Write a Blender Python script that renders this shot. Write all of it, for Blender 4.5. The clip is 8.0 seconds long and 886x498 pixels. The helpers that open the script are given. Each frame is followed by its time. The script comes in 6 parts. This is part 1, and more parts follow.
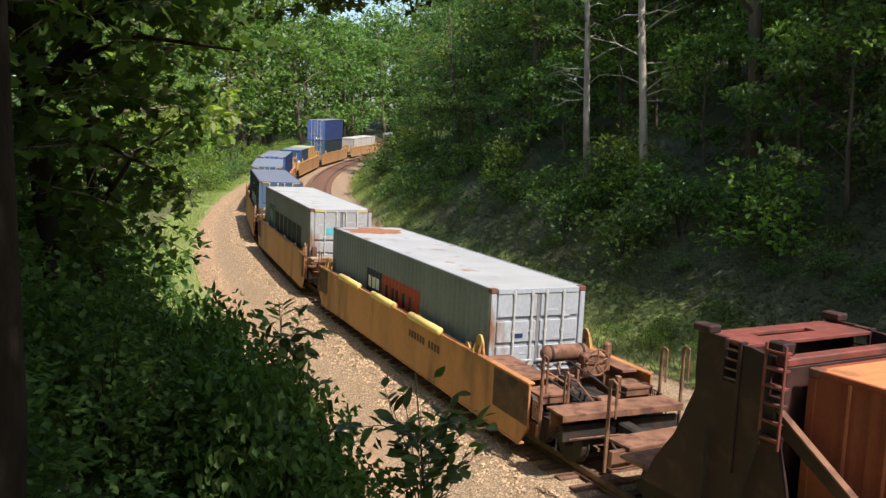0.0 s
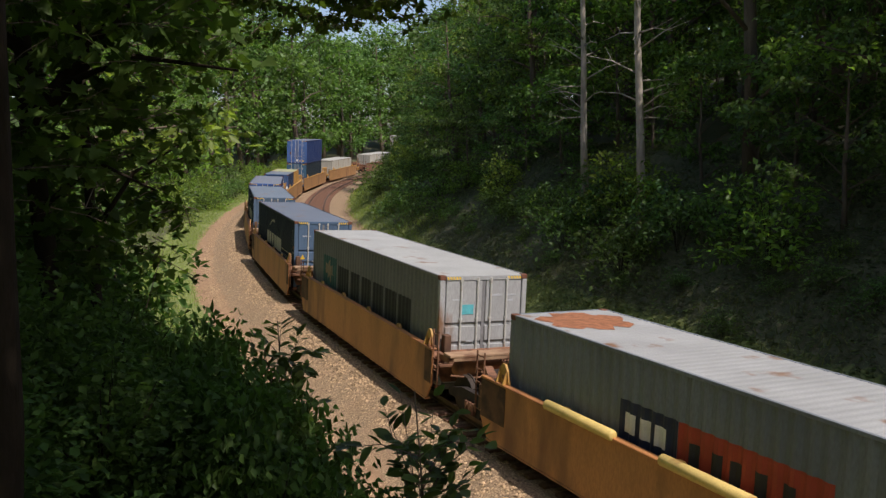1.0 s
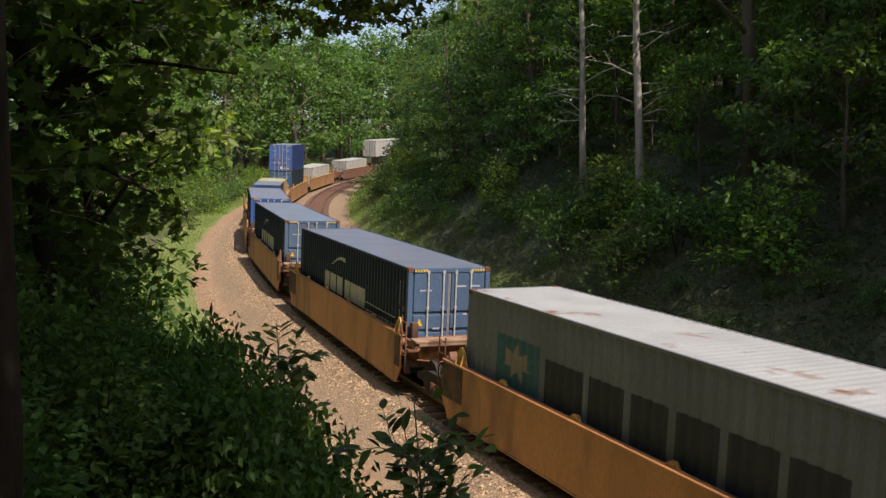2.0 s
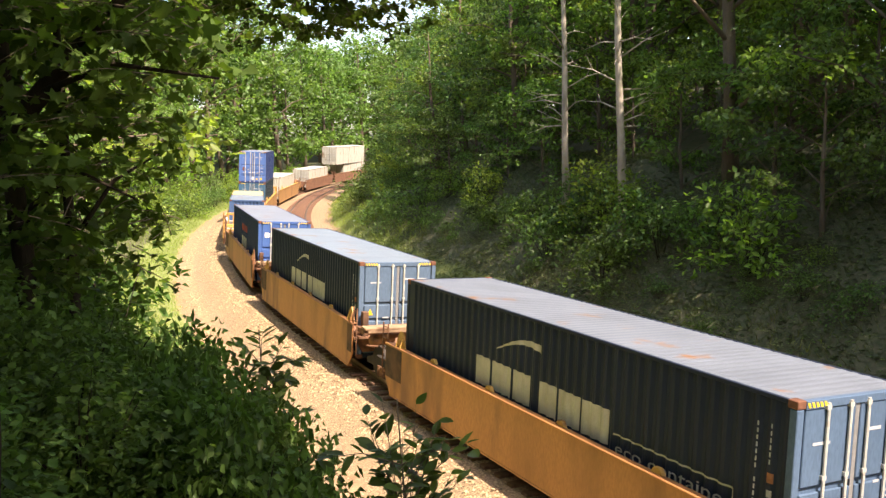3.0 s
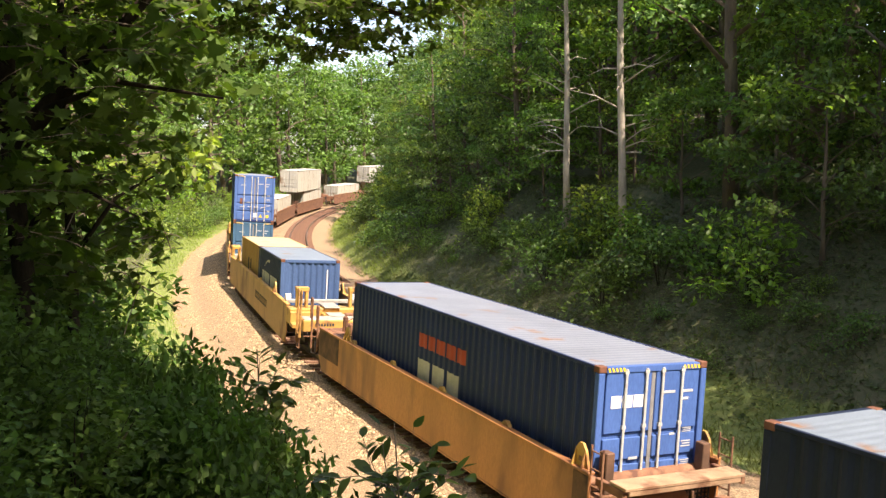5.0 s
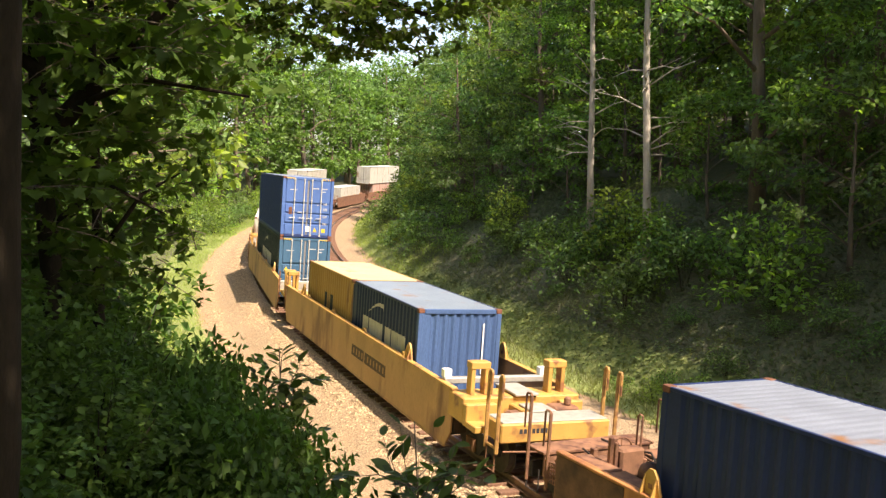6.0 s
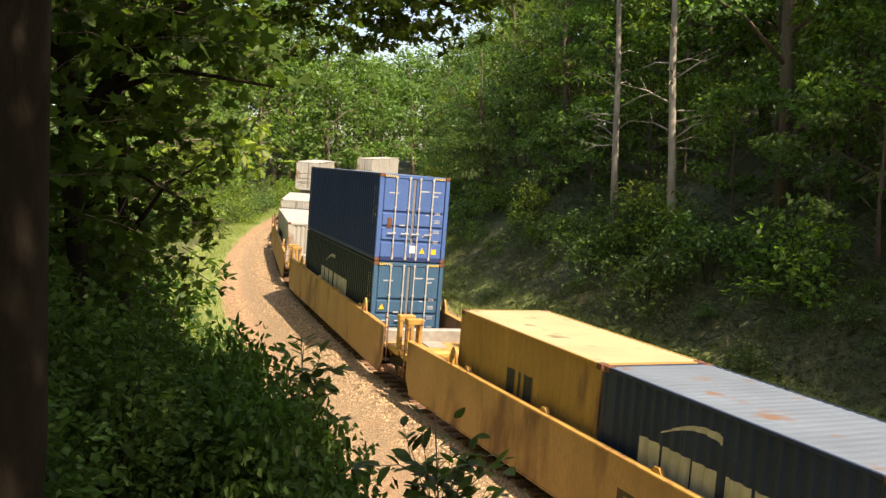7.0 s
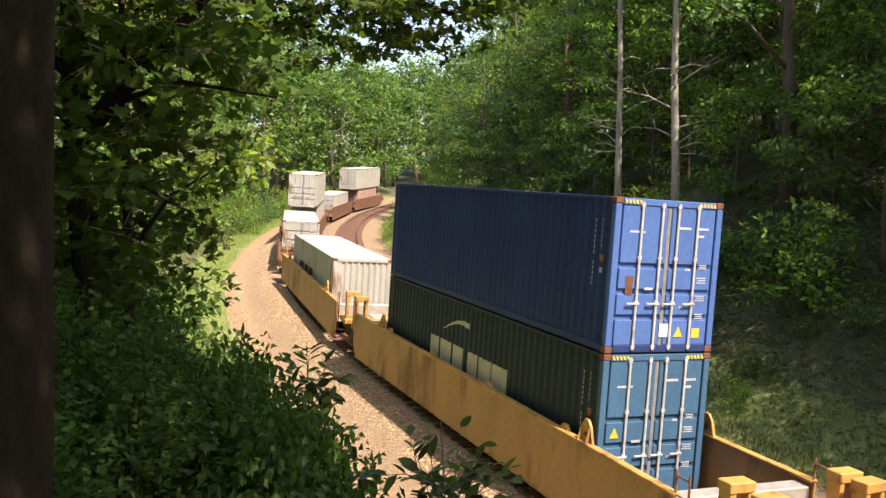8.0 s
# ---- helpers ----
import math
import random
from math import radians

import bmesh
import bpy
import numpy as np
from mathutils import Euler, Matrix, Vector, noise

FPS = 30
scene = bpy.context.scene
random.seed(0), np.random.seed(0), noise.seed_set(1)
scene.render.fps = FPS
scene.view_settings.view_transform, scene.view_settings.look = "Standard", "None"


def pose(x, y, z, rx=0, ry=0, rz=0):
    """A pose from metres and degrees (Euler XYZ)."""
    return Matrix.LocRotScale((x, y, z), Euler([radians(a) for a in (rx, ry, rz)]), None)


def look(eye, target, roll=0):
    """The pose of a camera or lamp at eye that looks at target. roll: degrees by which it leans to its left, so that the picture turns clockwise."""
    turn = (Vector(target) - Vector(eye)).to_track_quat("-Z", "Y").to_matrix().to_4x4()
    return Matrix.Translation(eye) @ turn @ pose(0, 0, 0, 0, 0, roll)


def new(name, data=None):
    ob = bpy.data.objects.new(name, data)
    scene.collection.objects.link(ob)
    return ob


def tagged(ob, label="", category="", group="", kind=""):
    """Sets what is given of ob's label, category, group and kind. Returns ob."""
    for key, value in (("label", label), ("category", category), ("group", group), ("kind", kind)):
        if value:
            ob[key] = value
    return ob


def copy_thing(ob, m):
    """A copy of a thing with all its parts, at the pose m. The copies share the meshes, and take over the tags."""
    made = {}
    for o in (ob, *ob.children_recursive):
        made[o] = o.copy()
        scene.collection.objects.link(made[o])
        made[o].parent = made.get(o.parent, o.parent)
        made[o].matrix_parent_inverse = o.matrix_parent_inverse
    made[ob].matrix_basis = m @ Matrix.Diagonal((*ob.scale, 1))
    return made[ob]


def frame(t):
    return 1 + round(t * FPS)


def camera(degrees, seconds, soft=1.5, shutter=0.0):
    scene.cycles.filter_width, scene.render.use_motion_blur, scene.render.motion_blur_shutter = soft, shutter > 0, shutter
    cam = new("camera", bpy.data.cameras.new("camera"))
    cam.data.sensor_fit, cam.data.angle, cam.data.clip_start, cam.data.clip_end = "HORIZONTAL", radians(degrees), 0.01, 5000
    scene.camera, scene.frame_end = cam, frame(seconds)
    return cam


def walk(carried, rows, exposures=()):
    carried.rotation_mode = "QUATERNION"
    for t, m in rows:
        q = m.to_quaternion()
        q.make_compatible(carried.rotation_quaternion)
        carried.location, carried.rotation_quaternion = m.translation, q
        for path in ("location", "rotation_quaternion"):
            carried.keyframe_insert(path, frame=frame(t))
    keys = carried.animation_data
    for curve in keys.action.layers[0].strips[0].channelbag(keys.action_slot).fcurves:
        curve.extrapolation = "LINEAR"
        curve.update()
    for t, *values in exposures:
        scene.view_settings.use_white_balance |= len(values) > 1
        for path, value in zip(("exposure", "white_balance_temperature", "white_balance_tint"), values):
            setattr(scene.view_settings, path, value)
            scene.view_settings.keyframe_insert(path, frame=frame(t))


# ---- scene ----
# -- camera: stands on the cutting's bank, hand-held, turning a little --
EYE = (0.0, 0.0, 6.67)
cam = camera(54.88, 8.0, soft=1.4)
TURNS = [  # seconds, yaw, pitch, roll
    (0.0, -0.00, -8.54, 1.84), (0.5, -0.09, -7.56, 1.96), (1.0, -0.16, -7.35, 2.20), (2.5, -0.34, -7.01, 2.15),
    (3.0, -1.37, -6.85, 2.16), (3.5, -2.06, -6.53, 2.20), (4.0, -2.24, -6.09, 1.99), (4.5, -1.89, -5.41, 1.53),
    (6.0, 0.33, -5.29, 0.58), (6.5, 1.18, -5.89, -0.17), (7.0, 1.89, -5.84, 0.07), (7.5, 2.22, -5.27, 0.44), (8.0, 2.11, -5.29, 0.74)]
walk(cam, [(t, pose(*EYE, 90 + pitch, roll, yaw)) for t, yaw, pitch, roll in TURNS],
     exposures=[(t, e + 0.55, warm, tint) for t, e, warm, tint in (
         (0.0, 0.0, 6200, 16), (0.5, -0.47, 6250, 17), (1.0, -0.70, 6300, 18), (2.5, 0.06, 6600, 20), (3.0, 0.84, 7350, 19), (3.5, 0.98, 7250, 18),
         (4.5, 0.84, 7300, 19), (5.8, 0.70, 7300, 18), (6.5, 0.68, 7300, 17), (7.0, 0.32, 7600, 17), (7.5, 0.14, 7600, 16), (8.0, 0.47, 6850, 20))])

# -- daylight --
SUN_TO = Vector((0.71 * 0.57, -0.705 * 0.57, 0.82)).normalized()
world = bpy.data.worlds.new("sky")
scene.world = world
world.use_nodes = True
wt = world.node_tree
sky = wt.nodes.new("ShaderNodeTexSky")
sky.sky_type, sky.sun_disc = "NISHITA", False
sky.sun_elevation = math.asin(SUN_TO.z)
sky.sun_rotation = math.atan2(SUN_TO.x, SUN_TO.y)
sky.dust_density = 2.0
wt.links.new(sky.outputs[0], wt.nodes["Background"].inputs[0])
wt.nodes["Background"].inputs[1].default_value = 0.15
sun = new("sun", bpy.data.lights.new("sun", "SUN"))
sun.data.energy, sun.data.angle, sun.data.color = 5.0, radians(0.55), (1.0, 0.92, 0.79)
sun.matrix_world = look((0, 0, 60), Vector((0, 0, 60)) - SUN_TO)


# -- materials --
def mat(name, base, rough=0.6, metal=0.0, var=0.25, scale=6.0, fine=60.0, bump=0.15, stain=None, amount=0.0, stain_scale=2.0,
        random_var=0.0, island=0.0, spec=0.4, depth=0.01, stretch=(1, 1, 1)):
    """Paint, earth or metal with two scales of variation, fine relief and, where asked, stains of another colour."""
    m = bpy.data.materials.new(name)
    m.use_nodes = True
    nt = m.node_tree
    n, l = nt.nodes, nt.links
    b = n["Principled BSDF"]
    co = n.new("ShaderNodeTexCoord")
    mp = n.new("ShaderNodeMapping")
    mp.inputs["Scale"].default_value = stretch
    l.new(co.outputs["Object"], mp.inputs[0])

    def noise_tex(sc, det=4):
        t = n.new("ShaderNodeTexNoise")
        t.inputs["Scale"].default_value, t.inputs["Detail"].default_value = sc, det
        l.new(mp.outputs[0], t.inputs["Vector"])
        return t

    def ramp(src, lo, hi):
        r = n.new("ShaderNodeMapRange")
        r.inputs["From Min"].default_value, r.inputs["From Max"].default_value = lo, hi
        l.new(src, r.inputs["Value"])
        return r.outputs[0]

    def mix(fac, a, c):
        x = n.new("ShaderNodeMix")
        x.data_type = "RGBA"
        for s, v in ((x.inputs[0], fac), (x.inputs[6], a), (x.inputs[7], c)):
            if isinstance(v, (tuple, list)):
                s.default_value = (*v, 1) if len(v) == 3 else v
            elif isinstance(v, float):
                s.default_value = v
            else:
                l.new(v, s)
        return x.outputs[2]

    big, small = noise_tex(scale), noise_tex(fine, 2)
    dark = tuple(c * (1 - var) for c in base)
    light = tuple(min(1, c * (1 + var)) for c in base)
    col = mix(ramp(big.outputs[0], 0.3, 0.7), dark, light)
    col = mix(ramp(small.outputs[0], 0.35, 0.75), col, mix(0.5, col, tuple(c * 0.6 for c in base)))
    if stain:
        st = noise_tex(stain_scale, 8)
        col = mix(ramp(st.outputs[0], 0.62 - 0.25 * amount, 0.72 - 0.15 * amount), col, stain)
    for on, out, amt in ((random_var, "Object Info", random_var), (island, "Geometry", island)):
        if on:
            src = n.new("ShaderNodeObjectInfo").outputs["Random"] if out == "Object Info" else n.new("ShaderNodeNewGeometry").outputs["Random Per Island"]
            hsv = n.new("ShaderNodeHueSaturation")
            l.new(col, hsv.inputs["Color"])
            r = n.new("ShaderNodeMapRange")
            r.inputs["To Min"].default_value, r.inputs["To Max"].default_value = 1 - amt, 1 + amt
            l.new(src, r.inputs["Value"])
            l.new(r.outputs[0], hsv.inputs["Value"])
            col = hsv.outputs[0]
    l.new(col, b.inputs["Base Color"])
    b.inputs["Roughness"].default_value, b.inputs["Metallic"].default_value = rough, metal
    b.inputs["Specular IOR Level"].default_value = spec
    if bump:
        bp = n.new("ShaderNodeBump")
        bp.inputs["Strength"].default_value, bp.inputs["Distance"].default_value = bump, depth
        l.new(small.outputs[0], bp.inputs["Height"])
        l.new(bp.outputs[0], b.inputs["Normal"])
    return m


def leaf_mat(name, base, glow=0.4, var=0.35, hue=0.03, gloss=0.5):
    """Leaves: a glossy diffuse face that also lets light through, each leaf a little different."""
    m = bpy.data.materials.new(name)
    m.use_nodes = True
    nt = m.node_tree
    n, l = nt.nodes, nt.links
    b, out = n["Principled BSDF"], n["Material Output"]
    geo = n.new("ShaderNodeNewGeometry")
    info = n.new("ShaderNodeObjectInfo")
    hsv = n.new("ShaderNodeHueSaturation")
    hsv.inputs["Color"].default_value = (*base, 1)
    v = n.new("ShaderNodeMapRange")
    v.inputs["To Min"].default_value, v.inputs["To Max"].default_value = 1 - var, 1 + var
    l.new(geo.outputs["Random Per Island"], v.inputs["Value"])
    l.new(v.outputs[0], hsv.inputs["Value"])
    h = n.new("ShaderNodeMapRange")
    h.inputs["To Min"].default_value, h.inputs["To Max"].default_value = 0.5 - hue, 0.5 + hue * 0.6
    l.new(info.outputs["Random"], h.inputs["Value"])
    l.new(h.outputs[0], hsv.inputs["Hue"])
    l.new(hsv.outputs[0], b.inputs["Base Color"])
    b.inputs["Roughness"].default_value = 0.42
    b.inputs["Specular IOR Level"].default_value = gloss
    tr = n.new("ShaderNodeBsdfTranslucent")
    warm = n.new("ShaderNodeMix")
    warm.data_type, warm.blend_type = "RGBA", "MULTIPLY"
    warm.inputs[0].default_value = 1.0
    warm.inputs[7].default_value = (1.55, 1.70, 0.62, 1)
    l.new(hsv.outputs[0], warm.inputs[6])
    l.new(warm.outputs[2], tr.inputs[0])
    mx = n.new("ShaderNodeMixShader")
    mx.inputs[0].default_value = glow
    l.new(b.outputs[0], mx.inputs[1])
    l.new(tr.outputs[0], mx.inputs[2])
    l.new(mx.outputs[0], out.inputs[0])
    return m


M = {
    "ballast": mat("ballast", (0.36, 0.30, 0.22), 0.95, var=0.3, scale=0.8, fine=22, bump=0.8, depth=0.03, stain=(0.25, 0.17, 0.10), amount=0.35, stain_scale=0.5),
    "stone": mat("stone", (0.36, 0.25, 0.145), 0.9, var=0.2, scale=3, fine=50, bump=0.3, island=0.62),
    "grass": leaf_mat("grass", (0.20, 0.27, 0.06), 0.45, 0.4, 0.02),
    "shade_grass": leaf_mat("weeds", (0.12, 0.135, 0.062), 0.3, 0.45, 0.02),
    "leaf_a": leaf_mat("leaves_oak", (0.112, 0.190, 0.050), 0.46, 0.65, 0.03, 0.35),
    "leaf_b": leaf_mat("leaves_poplar", (0.155, 0.240, 0.052), 0.5, 0.65, 0.03, 0.35),
    "leaf_c": leaf_mat("leaves_dark", (0.090, 0.158, 0.051), 0.44, 0.65, 0.03, 0.35),
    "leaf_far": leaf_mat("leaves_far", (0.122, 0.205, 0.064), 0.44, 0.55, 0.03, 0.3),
    "leaf_sapling": leaf_mat("leaves_sapling", (0.075, 0.115, 0.036), 0.42, 0.5, 0.02, 0.3),
    "leaf_near": leaf_mat("leaves_maple", (0.066, 0.112, 0.026), 0.48, 0.45, 0.015, 0.12),
    "leaf_shrub": leaf_mat("leaves_shrub", (0.076, 0.136, 0.036), 0.46, 0.5, 0.015, 0.15),
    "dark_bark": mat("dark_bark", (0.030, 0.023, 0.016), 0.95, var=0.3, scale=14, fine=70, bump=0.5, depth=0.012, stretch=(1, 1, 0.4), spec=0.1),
    "bark": mat("bark", (0.15, 0.115, 0.085), 0.95, var=0.35, scale=4, fine=25, bump=0.9, depth=0.03, stretch=(1, 1, 0.25)),
    "pale_bark": mat("pale_bark", (0.42, 0.37, 0.31), 0.95, var=0.3, scale=3, fine=20, bump=0.7, depth=0.03, stretch=(1, 1, 0.3)),
    "steel": mat("rail_steel", (0.22, 0.14, 0.10), 0.45, 0.6, var=0.3, scale=5, fine=80),
    "tie": mat("tie_wood", (0.16, 0.085, 0.055), 0.95, var=0.35, scale=5, fine=40, bump=0.5, stretch=(1, 4, 1)),
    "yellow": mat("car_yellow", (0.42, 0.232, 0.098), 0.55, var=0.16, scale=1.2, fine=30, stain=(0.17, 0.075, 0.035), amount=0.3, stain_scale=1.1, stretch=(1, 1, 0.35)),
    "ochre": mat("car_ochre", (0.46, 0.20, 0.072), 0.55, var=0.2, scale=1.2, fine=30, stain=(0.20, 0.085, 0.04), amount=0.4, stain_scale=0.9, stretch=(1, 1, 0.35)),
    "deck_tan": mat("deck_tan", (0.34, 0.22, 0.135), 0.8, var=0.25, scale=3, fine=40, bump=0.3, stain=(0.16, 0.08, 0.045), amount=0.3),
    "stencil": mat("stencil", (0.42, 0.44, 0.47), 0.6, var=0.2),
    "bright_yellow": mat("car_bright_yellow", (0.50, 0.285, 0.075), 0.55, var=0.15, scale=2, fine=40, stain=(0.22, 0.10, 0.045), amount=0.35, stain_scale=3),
    "rust": mat("rusty_steel", (0.22, 0.108, 0.062), 0.85, var=0.35, scale=3, fine=40, bump=0.4, stain=(0.10, 0.045, 0.03), amount=0.5, stain_scale=4),
    "grime": mat("grimy_iron", (0.027, 0.021, 0.018), 0.85, var=0.4, scale=5, fine=50, bump=0.4, stain=(0.06, 0.033, 0.022), amount=0.3),
    # one brown paint twice: brown darkened as shaded, brown_lit as sunlit
    "brown": mat("car_brown_shaded", (0.030, 0.012, 0.010), 0.7, var=0.3, scale=2, fine=40, stain=(0.06, 0.025, 0.02), amount=0.4),
    "brown_lit": mat("car_brown_sunlit", (0.20, 0.055, 0.04), 0.6, var=0.25, scale=3, fine=40, stain=(0.10, 0.04, 0.03), amount=0.35),
    "gusset": mat("gusset_brown", (0.115, 0.062, 0.038), 0.85, var=0.35, scale=3, fine=40, bump=0.3, stain=(0.05, 0.03, 0.022), amount=0.5, stain_scale=2),
    "drum_orange": mat("drum_orange", (0.36, 0.155, 0.065), 0.7, var=0.25, scale=4, fine=40, stain=(0.15, 0.07, 0.04), amount=0.3),
    "bar": mat("bar_paint", (0.50, 0.50, 0.47), 0.5, var=0.15, scale=6, fine=50, stain=(0.3, 0.16, 0.08), amount=0.1),
    "galv": mat("galvanised", (0.40, 0.38, 0.34), 0.55, 0.3, var=0.2, scale=6, fine=60),
    "wheel": mat("wheel_steel", (0.05, 0.038, 0.03), 0.75, 0.2, var=0.3, scale=8, fine=60),
    "dark_mark": mat("dark_mark", (0.030, 0.032, 0.036), 0.7, var=0.2),
    "cream_mark": mat("cream_mark", (0.52, 0.48, 0.385), 0.7, var=0.15, scale=3),
    "white_mark": mat("white_mark", (0.78, 0.78, 0.76), 0.6, var=0.1),
    "red_mark": mat("red_mark", (0.38, 0.055, 0.03), 0.6, var=0.2, scale=2),
    "navy_mark": mat("navy_mark", (0.018, 0.028, 0.07), 0.6, var=0.2),
    "teal_mark": mat("teal_mark", (0.10, 0.42, 0.48), 0.6, var=0.15),
    "cover_yellow": mat("cover_yellow", (0.70, 0.52, 0.17), 0.55, var=0.12, scale=3, fine=40, stain=(0.30, 0.15, 0.05), amount=0.15),
    "post_yellow": mat("post_yellow", (0.40, 0.22, 0.07), 0.65, var=0.2, scale=4, fine=40, stain=(0.16, 0.07, 0.035), amount=0.5, stain_scale=5),
    "star_teal": mat("star_teal", (0.040, 0.115, 0.12), 0.65, var=0.2),
    "star_tan": mat("star_tan", (0.27, 0.22, 0.16), 0.65, var=0.15),
    "dark_panel": mat("dark_panel", (0.075, 0.045, 0.028), 0.7, var=0.25),
    "stencil_tan": mat("stencil_tan", (0.34, 0.19, 0.08), 0.7, var=0.2),
    "hazard": mat("hazard_yellow", (0.75, 0.50, 0.04), 0.6, var=0.15),
    "casting": mat("casting_rust", (0.15, 0.062, 0.036), 0.8, var=0.35, scale=8, bump=0.3),
    "orange_rust": mat("orange_rust", (0.30, 0.125, 0.06), 0.85, var=0.4, scale=8, bump=0.3),
}


def paint(name, base, rust=0.1, rough=0.5):
    return mat(name, base, rough, var=0.12, scale=0.9, fine=30, bump=0.06, stain=(0.20, 0.11, 0.06) if rust > 0 else None, amount=rust, stain_scale=1.3, stretch=(1, 1, 0.35), spec=0.12)


# -- mesh helpers --
def link_mesh(name, me, material, parent=None, label=""):
    ob = new(name, me)
    if material and not me.materials:
        me.materials.append(material)
    if parent:
        ob.parent = parent
    return tagged(ob, label=label)


def part(name, bm, material, parent=None, label="", smooth=False):
    """Links a bmesh as one mesh object under a thing or a part."""
    me = bpy.data.meshes.new(name)
    bm.normal_update()
    bm.to_mesh(me)
    bm.free()
    if smooth:
        me.shade_smooth()
    return link_mesh(name, me, material, parent, label)


def box(bm, x0, x1, y0, y1, z0, z1, bevel=0.0):
    vs = [bm.verts.new((x, y, z)) for x in (x0, x1) for y in (y0, y1) for z in (z0, z1)]
    fs = [bm.faces.new([vs[i] for i in q]) for q in ((0, 1, 3, 2), (4, 6, 7, 5), (0, 4, 5, 1), (2, 3, 7, 6), (0, 2, 6, 4), (1, 5, 7, 3))]
    if bevel:
        bmesh.ops.bevel(bm, geom=list({e for f in fs for e in f.edges}), offset=bevel, segments=1, affect="EDGES")
    return bm


def boxes(*dims, bevel=0.0):
    bm = bmesh.new()
    for d in dims:
        box(bm, *d, bevel=bevel)
    return bm


def prism(bm, pts, axis, a, b):
    """A flat outline pushed from a to b along an axis ('x', 'y' or 'z')."""
    def at(p, q):
        return {"x": (q, p[0], p[1]), "y": (p[0], q, p[1]), "z": (p[0], p[1], q)}[axis]
    lo = [bm.verts.new(at(p, a)) for p in pts]
    hi = [bm.verts.new(at(p, b)) for p in pts]
    fs = [bm.faces.new(lo), bm.faces.new(hi[::-1])]
    for i in range(len(pts)):
        j = (i + 1) % len(pts)
        fs.append(bm.faces.new((lo[j], lo[i], hi[i], hi[j])))
    bmesh.ops.recalc_face_normals(bm, faces=fs)
    return bm


def tube(bm, path, radii, sides=8):
    """A round bar or limb along a path, with a radius at each point."""
    rings = []
    for i, p in enumerate(path):
        p = Vector(p)
        d = Vector(path[min(i + 1, len(path) - 1)]) - Vector(path[max(i - 1, 0)])
        d.normalize()
        u = d.orthogonal().normalized() if abs(d.z) < 0.95 else d.cross(Vector((0, 1, 0))).normalized()
        w = d.cross(u)
        r = radii[i] if isinstance(radii, (list, tuple)) else radii
        rings.append([bm.verts.new(p + u * r * math.cos(k * math.tau / sides) + w * r * math.sin(k * math.tau / sides)) for k in range(sides)])
    for a, b in zip(rings, rings[1:]):
        for k in range(sides):
            bm.faces.new((a[k], a[(k + 1) % sides], b[(k + 1) % sides], b[k]))
    bm.faces.new(rings[0][::-1])
    bm.faces.new(rings[-1])
    return bm


def mesh_np(name, verts, faces):
    """A mesh from arrays: verts (n, 3) and faces (m, k)."""
    me = bpy.data.meshes.new(name)
    k = faces.shape[1]
    me.vertices.add(len(verts))
    me.vertices.foreach_set("co", np.ascontiguousarray(verts, dtype=np.float32).ravel())
    me.loops.add(faces.size)
    me.loops.foreach_set("vertex_index", np.ascontiguousarray(faces, dtype=np.int32).ravel())
    me.polygons.add(len(faces))
    me.polygons.foreach_set("loop_start", np.arange(0, faces.size, k, dtype=np.int32))
    me.update(calc_edges=True)
    return me


# -- the line of the track --
BANK, GRADE = 4.604, 0.01216
T0X, T0Y, T0A = 0.6132, 21.429, radians(114.48)
KNOTS = np.array([-60.0, -20, 0, 20, 40, 60, 80, 100, 120, 260])
BENDS = np.array([0.00630, 0.00623, 0.00365, 0.00533, 0.00533, 0.00377, 0.00474, 0.00549, 0.00554, 0.00554])
TS = np.arange(-150.0, 290.0, 1.0)
_k = np.interp(TS, KNOTS, BENDS)
_i0 = int(np.argmin(abs(TS)))
_c = np.concatenate([[0], np.cumsum((_k[1:] + _k[:-1]) / 2)])
TA = T0A - (_c - _c[_i0])
_m = (TA[1:] + TA[:-1]) / 2
TX = np.concatenate([[0], np.cumsum(np.cos(_m))])
TY = np.concatenate([[0], np.cumsum(np.sin(_m))])
TX, TY = TX - TX[_i0] + T0X, TY - TY[_i0] + T0Y


def on_track(s, off=0.0, up=0.0):
    """A point of the plan: s metres along the line from the near mark, off metres to its inner side."""
    a = float(np.interp(s, TS, TA))
    return Vector((float(np.interp(s, TS, TX)) + off * math.sin(a), float(np.interp(s, TS, TY)) - off * math.cos(a),
                   GRADE * min(max(s, -60), 260) + up))


def track_pose(s, off=0.0, half=0.5, up=0.0):
    """The pose of a rigid thing that rides on the line with its two pivots at s - half and s + half; its x runs along the line."""
    a, b = on_track(s - half, off), on_track(s + half, off)
    d = b - a
    return (Matrix.Translation((a + b) / 2 + Vector((0, 0, up))) @ Matrix.Rotation(math.atan2(d.y, d.x), 4, "Z")
            @ Matrix.Rotation(-math.atan(GRADE), 4, "Y") @ Matrix.Rotation(radians(BANK), 4, "X"))


def plan_of(x, y):
    """For arrays of places: s and off by the nearest point of the line."""
    s, o = np.empty(x.shape), np.empty(x.shape)
    for i in range(0, len(x), 4000):
        d = (x[i:i + 4000, None] - TX) ** 2 + (y[i:i + 4000, None] - TY) ** 2
        j = d.argmin(1)
        o[i:i + 4000] = (x[i:i + 4000] - TX[j]) * np.sin(TA[j]) - (y[i:i + 4000] - TY[j]) * np.cos(TA[j])
        s[i:i + 4000] = TS[j]
    return s, o


def ease(x, a, b):
    t = np.clip((x - a) / (b - a), 0, 1)
    return t * t * (3 - 2 * t)


